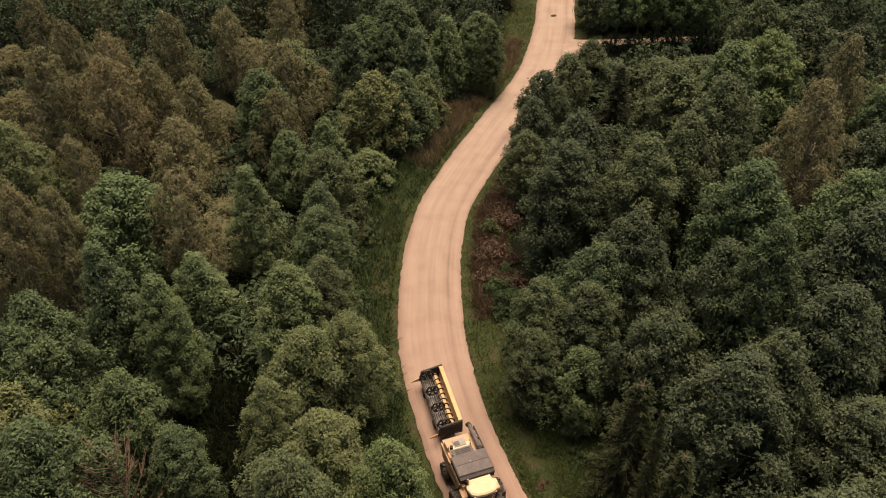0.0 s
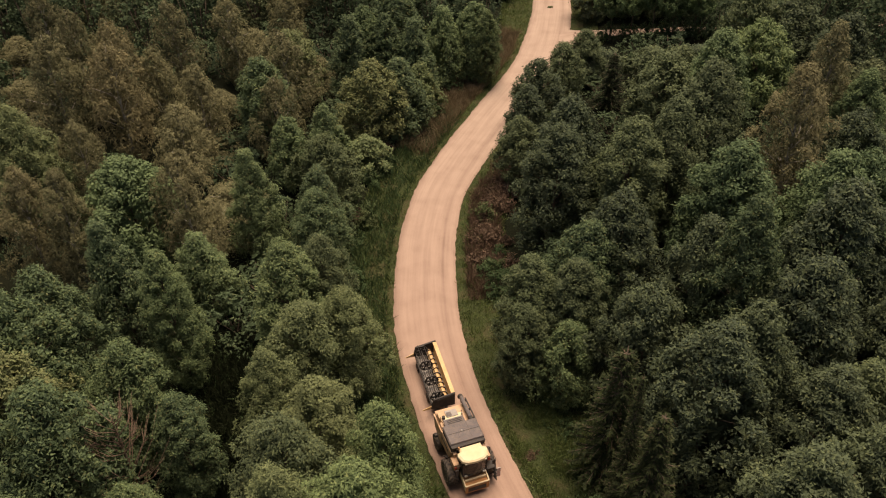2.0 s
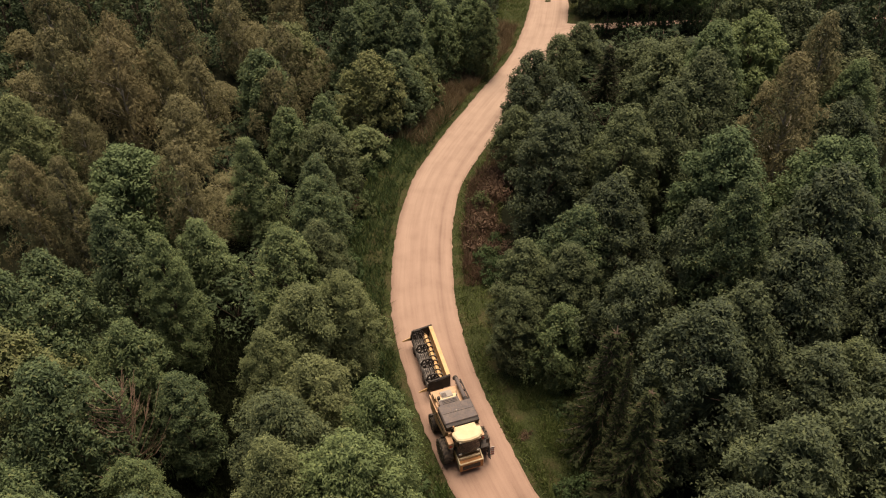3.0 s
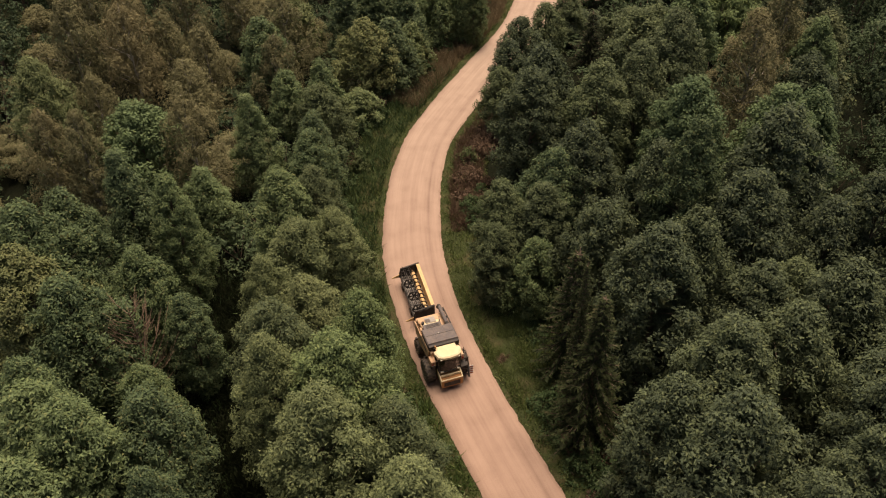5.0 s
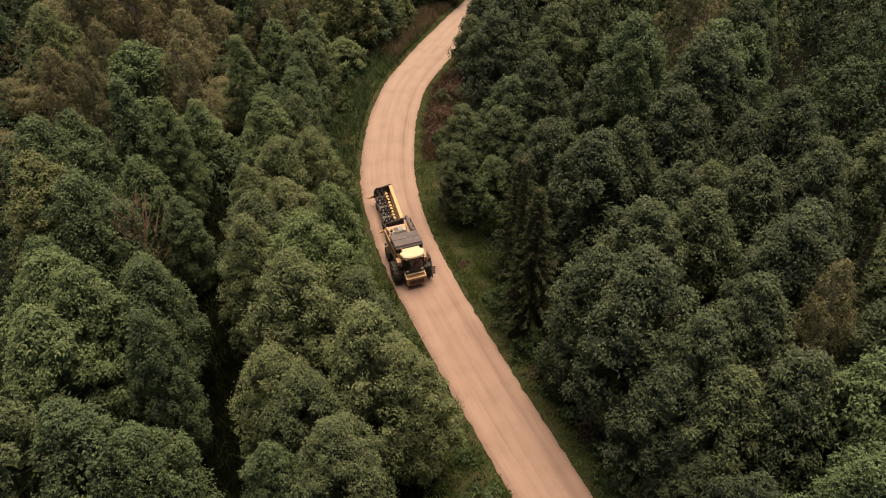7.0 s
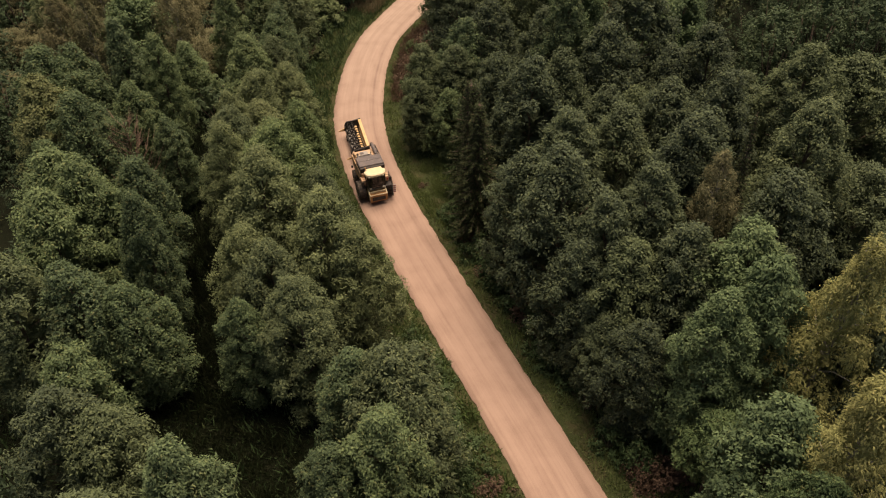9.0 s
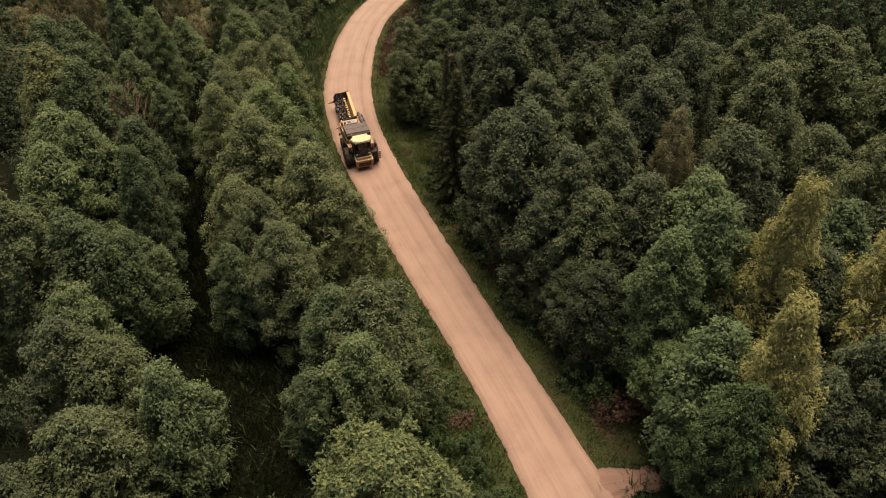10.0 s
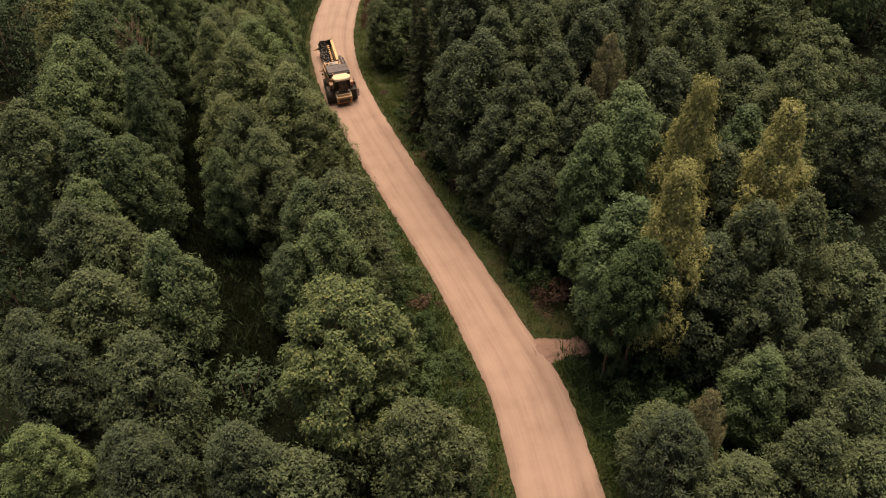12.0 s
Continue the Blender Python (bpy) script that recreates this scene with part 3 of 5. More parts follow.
plant("ash", 33.5, 1.2, 13.2, 3.1)
plant("alder", -13.4, 0.9, 10.2, 2.9)
plant("alder", 5.5, -3.7, 11.6, 2.7)
plant("alder", 2.9, -4.3, 8.8, 2.1)
plant("ash", 37.8, -5.4, 14.2, 2.7)
plant("ash", 34.2, -6.4, 14.6, 2.9)
plant("ash", 31.6, -7.8, 12.3, 2.9)
plant("ash", -9.7, -8.7, 10.1, 3.4)
plant("ash", 34.7, -10.5, 11.7, 2.7)
plant("ash", -9.8, -15.0, 10.8, 2.5)
plant("ash", -4.2, -15.1, 11.4, 3.2)
plant("ash", 27.2, -16.6, 7.0, 2.3)
plant("ash", 13.2, -18.9, 9.9, 3.0)
plant("ash", -3.5, -19.5, 9.1, 2.3)
plant("ash", 27.5, -19.7, 9.9, 2.3)
plant("ash", 2.8, -20.2, 9.9, 2.5)
plant("ash", 5.4, -21.0, 7.5, 3.5)
plant("ash", -2.1, -21.8, 9.9, 2.4)
plant("ash", -10.0, 60.3, 7.8, 3.1)
plant("ash", 11.2, 56.9, 13.3, 3.5)
plant("ash", 6.8, 40.1, 10.2, 2.4)
plant("ash", 9.4, 39.6, 10.3, 2.4)
plant("ash", 6.5, 37.9, 7.8, 1.9)
plant("alder", 8.9, 36.4, 7.4, 2.1)
plant("ash", 18.1, 9.6, 11.5, 2.7)
plant("ash", 21.3, 8.4, 12.2, 2.9)
plant("ash", 19.4, 6.7, 7.9, 1.9)
plant("ash", -18.2, 5.6, 14.1, 3.3)
plant("ash", 21.3, 3.8, 10.2, 2.4)
plant("ash", -13.1, -2.4, 10.6, 3.0)
plant("ash", -10.1, -2.9, 10.1, 3.0)
plant("ash", 41.3, -5.6, 9.9, 3.5)
plant("ash", -12.5, -12.5, 10.4, 2.4)
plant("ash", 37.3, -13.2, 9.9, 2.5)
plant("ash", 37.9, -17.4, 9.9, 2.5)
plant("ash", 35.1, -19.9, 9.4, 2.3)
plant("ash", 30.3, -21.6, 8.4, 2.7)
plant("ash", 37.4, -21.7, 9.4, 2.9)
plant("sallow", 35.4, 81.2, 9.4, 4.4)
plant("aspen", 28.1, 73.3, 12.1, 3.0)
plant("aspen", 36.5, 60.2, 13.9, 2.3)
plant("aspen", -24.8, 51.4, 11.3, 3.9)
plant("aspen", 33.1, 50.1, 12.2, 3.3)
plant("aspen", 21.8, 47.3, 14.9, 3.5)
plant("aspen", 28.6, 46.2, 14.6, 3.4)
plant("aspen", 28.2, 7.7, 14.6, 3.4)
plant("aspen", 36.1, 3.6, 14.5, 2.7)
plant("aspen", 27.6, 3.2, 15.4, 2.9)
plant("aspen", 24.7, 1.4, 14.8, 2.4)
plant("aspen", 26.2, -5.2, 13.5, 3.2)
plant("pyramid", -5.3, -5.7, 10.6, 2.8)
plant("aspen", 33.7, -14.1, 9.0, 2.1)
plant("birch", -18.9, 92.4, 9.6, 2.5)
plant("birch", -44.9, 85.8, 11.9, 2.5)
plant("birch", -23.2, 84.7, 10.8, 2.5)
plant("birch", -29.2, 82.4, 11.4, 2.5)
plant("birch", -13.8, 81.9, 5.2, 2.5)
plant("birch", -16.1, 77.0, 10.2, 3.2)
plant("birch", -37.1, 75.1, 13.4, 2.5)
plant("birch", -29.5, 74.9, 9.4, 2.7)
plant("birch", -32.5, 73.2, 13.4, 2.5)
plant("birch", -24.2, 71.6, 9.4, 2.7)
plant("birch", -37.5, 69.2, 13.3, 2.8)
plant("birch", -31.1, 68.2, 13.0, 2.8)
plant("birch", -16.1, 68.0, 9.4, 2.5)
plant("birch", -24.4, 64.4, 8.6, 3.0)
plant("birch", 34.5, 62.7, 17.4, 2.5)
plant("birch", -31.3, 58.6, 10.2, 2.1)
plant("birch", 29.1, 54.3, 17.3, 3.0)
plant("birch", -19.9, 49.9, 12.6, 2.5)
plant("birch", -32.1, 48.3, 12.1, 2.3)
plant("birch", -28.5, 47.4, 12.4, 2.1)
plant("birch", 27.3, 13.3, 15.9, 2.0)
plant("birch", 29.4, -18.0, 9.7, 1.4)
plant("gold", 30.8, 2.1, 19.1, 2.9)
plant("gold", 37.2, -0.9, 17.8, 3.5)
plant("gold", 28.7, -7.6, 18.3, 3.0)
plant("grove", 24.8, -2.0, 8.5, 2.2)
plant("grove", 26.6, -9.2, 13.7, 1.9)
plant("grove", 25.1, -9.5, 12.3, 1.7)
plant("maple", 8.1, -12.8, 12.6, 4.5)
plant("pyramid", 0.3, 84.6, 9.4, 2.5)
plant("pyramid", -2.6, 81.2, 9.9, 2.4)
plant("pyramid", -9.7, 81.0, 9.9, 2.4)
plant("pyramid", -2.2, 77.7, 6.1, 2.5)
plant("pyramid", -4.0, 74.5, 8.1, 3.0)
plant("pyramid", -10.8, 66.5, 7.3, 2.0)
plant("pyramid", -7.4, 66.1, 4.0, 2.5)
plant("pyramid", -10.1, 54.6, 7.8, 2.3)
plant("pyramid", -15.1, 52.6, 10.8, 2.1)
plant("pyramid", -18.1, 46.0, 7.8, 2.5)
plant("pyramid", -22.3, 40.8, 12.8, 2.5)
plant("sallow", -3.1, 27.4, 6.8, 1.9)
plant("sallow", -2.6, 24.8, 13.2, 2.5)
plant("sallow", -4.1, 20.4, 14.3, 3.4)
plant("sallow", -8.7, -20.3, 9.2, 2.2)
plant("spruce", 18.8, 78.5, 7.1, 2.4)
plant("spruce", 11.0, 30.0, 12.0, 3.0)
plant("spruce", 10.7, 25.6, 14.7, 1.3)
plant("spruce", 11.6, 24.0, 13.5, 2.9)
plant("spruce", 29.4, 15.5, 17.5, 1.5)
plant("willow", -16.4, 81.1, 8.4, 3.5)
plant("willow", -34.8, 56.3, 12.8, 3.0)
plant("willow", -6.9, 28.0, 11.3, 2.8)
plant("willow", -7.2, 24.1, 13.3, 3.1)
plant("willow", -7.3, 20.4, 14.1, 2.3)
plant("willow", 34.5, 18.6, 16.4, 3.9)
plant("willow", -0.0, 17.5, 11.9, 2.8)
plant("willow", -4.5, 15.6, 14.4, 3.4)
plant("willow", 0.6, 11.6, 13.9, 3.3)
plant("willow", -4.4, 11.5, 11.6, 2.7)
plant("willow", 42.6, 11.3, 15.2, 3.6)
plant("willow", 3.2, 11.1, 11.4, 2.7)
plant("willow", -2.6, 9.4, 11.9, 2.8)
plant("willow", 0.2, 5.6, 11.8, 2.8)
plant("willow", 6.6, -0.0, 11.8, 3.8)

for x, y, h, r in ((7.9, 63.5, 7.7, 2.4), (8.5, 69.0, 8.3, 2.5), (10.4, 74.5, 8.3, 2.6), (13.6, 80.0, 7.6, 2.5), (16.6, 85.5, 6.4, 2.3)):
    plant("ash", x, y, h, r)
# screen of trees along the narrow road that branches off
for k in range(5):
    plant("grove", 22.0 + 2.7 * k, 97.4 + 0.3 * (k % 2), 8.5 + 0.7 * (k % 3), 2.1)
for k in range(5):
    plant("ash", 20.5 + 3.6 * k, 104.0 + 0.8 * (k % 2), 9.0 + 0.5 * (k % 3), 2.8)


# woods between and beyond the trees above
def woods():
    rng = random.Random(7)
    known = list(TREES)
    clear = [(-13, 7.5, 3.0), (-8, 2.8, 3.2), (-3.5, 0, 3.2), (-2, -5, 3.4), (-11.9, 24, 1.0), (-10.4, 19, 1.4), (-8.8, 14, 1.8), (-7.2, 8, 1.8), (8.5, 31.5, 4.2), (10.5, 29, 3.6), (25, -6, 3.0), (29, -6, 2.2), (25, -14, 2.5), (30, -10.5, 2.6)]
    near = []
    for gy_ in np.arange(-50, 120, 4.9):
        for gx_ in np.arange(-74, 84, 4.9):
            x, y = gx_ + rng.uniform(-1.4, 1.4), gy_ + rng.uniform(-1.4, 1.4)
            if not max(-16 - 0.44 * (max(y, -24) + 19), -66) - 4 < x < min(44 + 0.40 * (max(y, -24) + 18), 74) + 4:
                continue
            if abs(road_distance(x, y)) < 7.5 or any(math.hypot(x - a, y - b) < c + 1.8 for a, b, c in clear):
                continue
            if (95 < y < 102.5 and 12 < x < 34) or (98.2 < y < 101.8 and x > 33):
                continue
            if any(math.hypot(x - a, y - b) < (1.5 if y > 40 else 1.8) + (0.60 if y > 40 else 0.7) * r for a, b, h, r in known + near):
                continue
            by = sorted(known, key=lambda q: (q[0] - x) ** 2 + (q[1] - y) ** 2)[:3]
            d = math.hypot(by[0][0] - x, by[0][1] - y)
            far = d > 9
            if d < (3.0 if y > 40 else 3.6):
                continue
            h = rng.uniform(8.0, 11.5) if far else (sum(q[2] for q in by) / 3) * rng.uniform(0.28, 0.40)
            r = rng.uniform(2.8, 3.7)
            if 84 < y < 96 and 15 < x < 34:
                h = rng.uniform(2.6, 3.8)
            near.append((x, y, h, r))
            if far:
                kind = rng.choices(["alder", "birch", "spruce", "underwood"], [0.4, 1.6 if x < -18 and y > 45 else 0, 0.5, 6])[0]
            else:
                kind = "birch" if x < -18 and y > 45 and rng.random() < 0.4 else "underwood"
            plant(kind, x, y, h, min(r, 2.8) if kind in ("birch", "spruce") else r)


woods()


# ---- shrubs, verge, grass ----
def verge_shrubs():
    rng = random.Random(11)
    spots = []
    # forest edge: metres beyond the road's edge, by stretch
    for y0, y1, side, lo, hi, n, kinds in ((-24, -8, 1, 3.0, 7.0, 22, "shrub"), (-4, 6, 1, 2.0, 6.0, 44, "shrub"), (6, 26, 1, 1.5, 4.6, 120, "shrub"), (38, 52, 1, 2.6, 5.0, 16, "shrub"),
                                           (49, 70, 1, 1.8, 4.4, 46, "rust"), (70, 92, 1, 1.2, 4.0, 26, "shrub"), (-24, 30, -1, 3.2, 5.5, 30, "shrub"),
                                           (-24, 10, -1, 0.9, 3.4, 46, "shrub"), (10, 34, -1, 1.2, 2.6, 16, "shrub"), (34, 92, -1, 3.4, 6.0, 40, "shrub")):
        for k in range(n):
            y = rng.uniform(y0, y1)
            i = int(np.abs(ROAD_LINE[:, 1] - y).argmin())
            t = ROAD_LINE[i + 1, :2] - ROAD_LINE[i - 1, :2]
            t /= np.hypot(*t)
            off = ROAD_LINE[i, 2] / 2 + rng.uniform(lo, hi)
            x, yy = ROAD_LINE[i, 0] + t[1] * off * side, ROAD_LINE[i, 1] - t[0] * off * side
            if 27 < yy < 37 and side > 0 or math.hypot(x - 24.5, yy + 5.8) < 2.6:
                continue
            if any(math.hypot(x - a, yy - b) < 0.9 for a, b in spots):
                continue
            spots.append((x, yy))
            kind = kinds if rng.random() < (0.72 if side > 0 and yy < 27 else 0.85) else "rust" if kinds == "shrub" else "shrub"
            h = (rng.uniform(0.9, 2.3) if side < 0 or yy > 27 else rng.uniform(1.4, 3.2)) if kind == "shrub" else rng.uniform(0.7, 1.5)
            if off - ROAD_LINE[i, 2] / 2 < 2.2:
                h *= 0.55
            plant(kind, x, yy, h, rng.uniform(0.8, 1.5) * (0.7 + 0.2 * h))


verge_shrubs()
for x, y, h, r in ((6.4, 31.6, 0.5, 0.5), (9.4, 33.4, 0.9, 0.9), (29.5, -12.5, 3.2, 2.0), (31.5, -9.0, 3.0, 1.9), (28.2, -14.6, 3.4, 2.2)):
    plant("rust" if h < 0.6 else "shrub", x, y, h, r)
# low bushes in front of the narrow road and at its mouth
for x, y, h, r in ((18.2, 96.6, 1.3, 1.3), (17.2, 92.6, 1.2, 1.2), (19.6, 96.9, 1.0, 1.2)):
    plant("rust", x, y, h, r)
rng = random.Random(3)
for k in range(13):
    plant("shrub", 19.3 + 1.35 * k + rng.uniform(-0.4, 0.4), 97.3 + 0.08 * k + rng.uniform(-0.3, 0.3), rng.uniform(1.4, 2.5), rng.uniform(0.7, 1.1))
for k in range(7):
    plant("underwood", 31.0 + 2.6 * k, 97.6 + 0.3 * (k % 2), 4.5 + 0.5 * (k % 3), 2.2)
for x, y, h, r in ((26.4, -8.9, 3.4, 1.5), (27.6, -8.0, 4.2, 1.6), (26.3, -11.3, 2.6, 1.4), (28.4, -9.8, 4.0, 1.7)):
    plant("shrub", x, y, h, r)


def blades(name, material, count, region, height, width, label, seed):
    """Upright blades over a region: region(rng) gives x, y and a height factor, or None."""
    rng = random.Random(seed)
    verts, faces = [], []
    while count > 0:
        count -= 1
        q = region(rng)
        if not q:
            continue
        x, y, k = q
        z = ground_height(x, y) - 0.03
        a = rng.uniform(0, 6.283)
        h, w = rng.uniform(*height) * k, rng.uniform(*width)
        dx, dy = math.cos(a) * w / 2, math.sin(a) * w / 2
        lx, ly = rng.gauss(0, 0.45) * h, rng.gauss(0, 0.45) * h
        i = len(verts)
        verts += [(x - dx, y - dy, z), (x + dx, y + dy, z), (x + lx, y + ly, z + h)]
        faces.append((i, i + 1, i + 2))
    return tagged(mesh_object(name, verts, faces, [material]), label, "grass", kind="stuff")


def beside(y0, y1, sides, lo, hi):
    def region(rng):
        i = rng.randrange(len(ROAD_LINE))
        if not y0 < ROAD_LINE[i, 1] < y1:
            return None
        t = ROAD_LINE[min(i + 1, len(ROAD_LINE) - 1), :2] - ROAD_LINE[max(i - 1, 0), :2]
        t = t / np.hypot(*t)
        s = rng.choice(sides)
        u = rng.uniform(lo, hi)
        off = ROAD_LINE[i, 2] / 2 + u + 0.12 * noise.noise((i * 0.35, s * 5, 2)) + 0.15 * noise.noise((i * 0.09, s * 5, 7))
        v = rng.uniform(-0.3, 0.3)
        x, y = ROAD_LINE[i, 0] + t[1] * off * s + t[0] * v, ROAD_LINE[i, 1] - t[0] * off * s + t[1] * v
        if s > 0 and (abs(y + 5.9) < 1.2 and x < 27 or 96 < y < 103):
            return None
        clump = 0.6 + 0.9 * noise.noise((x * 0.7, y * 0.7, 5)) + 0.4 * noise.noise((x * 2.3, y * 2.3, 9))
        return x, y, max(0.35, min(1.5, clump + 0.35)) * (0.45 if u < 0.35 else 1)
    return region


def around(spots):
    def region(rng):
        x0, y0, r = rng.choice(spots)
        a, d = rng.uniform(0, 6.283), r * math.sqrt(rng.random())
        x, y = x0 + d * math.cos(a), y0 + d * math.sin(a)
        if abs(road_distance(x, y)) < 2.9:
            return None
        return x, y, max(0.35, 0.8 + 0.8 * noise.noise((x * 0.7, y * 0.7, 5)))
    return region


blades("verge_grass", BLADE, 160000, beside(-26, 112, (-1, 1), -0.10, 4.4), (0.16, 0.50), (0.05, 0.12), "green roadside grass and low weeds", 1)
blades("verge_grass", BLADE, 64000, around([(8.5, 31.5, 4.6), (7.6, 33, 3.0), (10.5, 29, 4.0), (7.0, 36, 3.0), (25, -8, 4.0), (24, 1, 3.0), (24.6, -11, 3.0), (24.4, -15, 3.0), (26, -14, 4.0)]), (0.15, 0.45), (0.04, 0.10), "green grass in a roadside clearing", 2)
# clearing grass, its shade painted in by the darkened blade colour
blades("meadow_grass", SHADED_BLADE, 30000, around([(-13, 7.5, 3.4), (-8, 2.8, 3.6), (-3.5, 0, 3.6), (-2, -5, 3.8), (-1, -9, 3.0)]), (0.25, 0.70), (0.05, 0.11), "grass in a forest clearing, its shade put into the colour", 3)
CORRIDOR = [(-15.2, 41), (-14, 34.5), (-12.6, 28.5), (-11.3, 21), (-9.4, 16), (-8.3, 11), (-6.8, 6.5)]
GROVE_FLOOR = [(24.5, -9), (27.5, -8), (29.5, -10.5), (27, -13), (25.5, -10)]


def along(points, spread):
    """Places scattered about a broken line."""
    def region(rng):
        k = rng.randrange(len(points) - 1)
        u = rng.random()
        x = points[k][0] * (1 - u) + points[k + 1][0] * u + rng.gauss(0, spread)
        y = points[k][1] * (1 - u) + points[k + 1][1] * u + rng.gauss(0, spread)
        if abs(road_distance(x, y)) < 3.4:
            return None
        return x, y, max(0.3, 0.8 + 0.9 * noise.noise((x * 0.8, y * 0.8, 5)))
    return region


# corridor ferns share the darkened blades, so the gap's shade is painted in
blades("ferns", SHADED_BLADE, 34000, along(CORRIDOR, 1.3), (0.3, 1.0), (0.08, 0.2), "ferns and nettles between the trees, coloured dark for the shade", 9)
blades("ferns", LEAF["shrub"], 26000, along(GROVE_FLOOR, 1.7), (0.4, 1.5), (0.08, 0.2), "leafy green undergrowth below the grove", 10)
blades("dry_reeds", STRAW, 190000, beside(68, 99, (-1,), 0.9, 4.8), (0.5, 1.15), (0.05, 0.10), "tall dry straw-brown reeds beside the road", 4)
blades("tall_weeds", LEAF["shrub"], 40000, beside(34, 76, (-1,), 0.5, 4.2), (0.4, 1.15), (0.06, 0.14), "tall green weeds beside the road", 5)
blades("tall_weeds", WEED, 42000, beside(-26, 30, (-1,), 0.1, 4.0), (0.25, 0.8), (0.07, 0.18), "leafy green weeds on the road's open verge", 12)
blades("tall_weeds", WEED, 90000, beside(-26, -7, (1,), 0.1, 4.2), (0.15, 0.6), (0.06, 0.15), "leafy green weeds beside the sandy track", 13)
blades("dry_grass", STRAW, 6000, beside(-26, 60, (-1, 1), 0.1, 3.2), (0.2, 0.55), (0.03, 0.06), "dry grass tufts in the verge", 6)


blades("withered_undergrowth", LEAF["rust"], 120000, beside(47, 71, (1,), 0.9, 3.8), (0.3, 0.9), (0.05, 0.12), "withered rust-brown undergrowth beside the road", 8)


def under_trees(rng):
    """Places below the trees on both sides of the road."""
    x, y = rng.uniform(-24, 44), rng.uniform(-30, 42)
    if abs(road_distance(x, y)) < 5.5:
        return None
    return x, y, max(0.3, 0.7 + 0.8 * noise.noise((x * 0.6, y * 0.6, 5)))


blades("forest_undergrowth", LEAF["shrub"], 70000, under_trees, (0.3, 0.9), (0.08, 0.20), "leafy green undergrowth below the woodland trees", 14)


def bare_tree(x, y, h):
    """A dead tree: many bare reddish brown branches."""
    rng = random.Random(5)
    tv, tf = [], []
    tube(tv, tf, [(0, 0, -0.1), (0.05, 0, h * 0.4), (0.1, 0.05, h * 0.8), (0.1, 0, h)], [0.13, 0.10, 0.05, 0.01], 6)
    for k in range(64):
        z = h * rng.uniform(0.22, 0.93)
        a = rng.uniform(0, 6.283)
        L = (h - z) * 0.32 + rng.uniform(0.6, 1.4)
        p = [(0.05, 0, z), (math.cos(a) * L * 0.5, math.sin(a) * L * 0.5, z + L * 0.55), (math.cos(a) * L * 0.85, math.sin(a) * L * 0.85, z + L * 1.25)]
        tube(tv, tf, p, [0.035, 0.022, 0.006], 4)
        for j in range(3):
            b = a + rng.uniform(-0.9, 0.9)
            q = p[1]
            tube(tv, tf, [q, (q[0] + math.cos(b) * 0.5, q[1] + math.sin(b) * 0.5, q[2] + 0.6)], [0.014, 0.004], 3)
    ob = mesh_object("dead_tree", tv, tf, [DEAD_BARK], smooth=True)
    ob.matrix_basis = pose(x, y, ground_height(x, y), 0, 0, 0)
    return tagged(ob, "dead leafless tree with bare reddish brown branches", "dead tree")


bare_tree(-17.6, 26.3, 10.8)


def soil_clump(x, y, width):
    """A small dark spot on the road, given the made-up shape of a low, lumpy mound."""
    bm = bmesh.new()
    bmesh.ops.create_icosphere(bm, subdivisions=3, radius=1)
    for v in bm.verts:
        k = 1 + 0.35 * noise.noise(v.co * 1.9) + 0.12 * noise.noise(v.co * 6)
        v.co = (v.co.x * k * width / 2, v.co.y * k * width * 0.38, v.co.z * k * 0.09)
    ob = mesh_object("soil_clump", [tuple(v.co) for v in bm.verts], [tuple(v.index for v in f.verts) for f in bm.faces], [TURF], smooth=True)
    bm.free()
    ob.matrix_basis = pose(x, y, 0.15, 0, 0, 12)
    return tagged(ob, "small dark spot on the gravel road, shaped as a low mound", "soil heap")


soil_clump(15.28, 107.5, 0.85)


# ---- combine harvester with its header trailer ----
def paint(name, base, wear, rough=0.45, dust=(0.36, 0.27, 0.19), dusty=0.35):
    """Painted sheet metal, faded and dusty."""
    m, n, l, b = shader(name, rough, 0.4)
    f = noise_tex(n, l, 1.7, 5)
    c = ramp(n, l, f, [(0.35, base), (0.7, wear)])
    d = noise_tex(n, l, 5.0, 6, 0.7)
    k = ramp(n, l, d, [(0.42, (0, 0, 0)), (0.75, (dusty, dusty, dusty))])
    l.new(mix(n, l, k, c, dust), b.inputs["Base Color"])
    l.new(ramp(n, l, d, [(0.3, (rough,) * 3), (0.8, (0.85,) * 3)]), b.inputs["Roughness"])
    return m


YELLOW = paint("harvester_yellow_paint", (0.58, 0.345, 0.195), (0.64, 0.42, 0.26), dusty=0.45)
SHEET = paint("header_yellow_paint", (0.70, 0.43, 0.19), (0.76, 0.52, 0.27), 0.4, dusty=0.3)
CREAM = paint("cab_roof_cream_yellow", (0.74, 0.585, 0.35), (0.78, 0.645, 0.43), 0.45, dusty=0.15)
ORANGE = paint("feeder_dusty_yellow", (0.40, 0.165, 0.05), (0.50, 0.25, 0.085), 0.6, dusty=0.5)
GREY = paint("dark_grey_cover", (0.105, 0.088, 0.088), (0.145, 0.122, 0.120), 0.55, dusty=0.4)
BLACK = paint("black_painted_steel", (0.020, 0.018, 0.018), (0.04, 0.035, 0.033), 0.6, dusty=0.2)
RUBBER = paint("dusty_tyre_rubber", (0.030, 0.027, 0.025), (0.050, 0.043, 0.038), 0.85, dusty=0.45)
RIM = paint("pale_wheel_rim", (0.55, 0.46, 0.34), (0.62, 0.52, 0.40), 0.5)
STEEL = paint("bare_steel", (0.30, 0.27, 0.24), (0.42, 0.38, 0.34), 0.4)
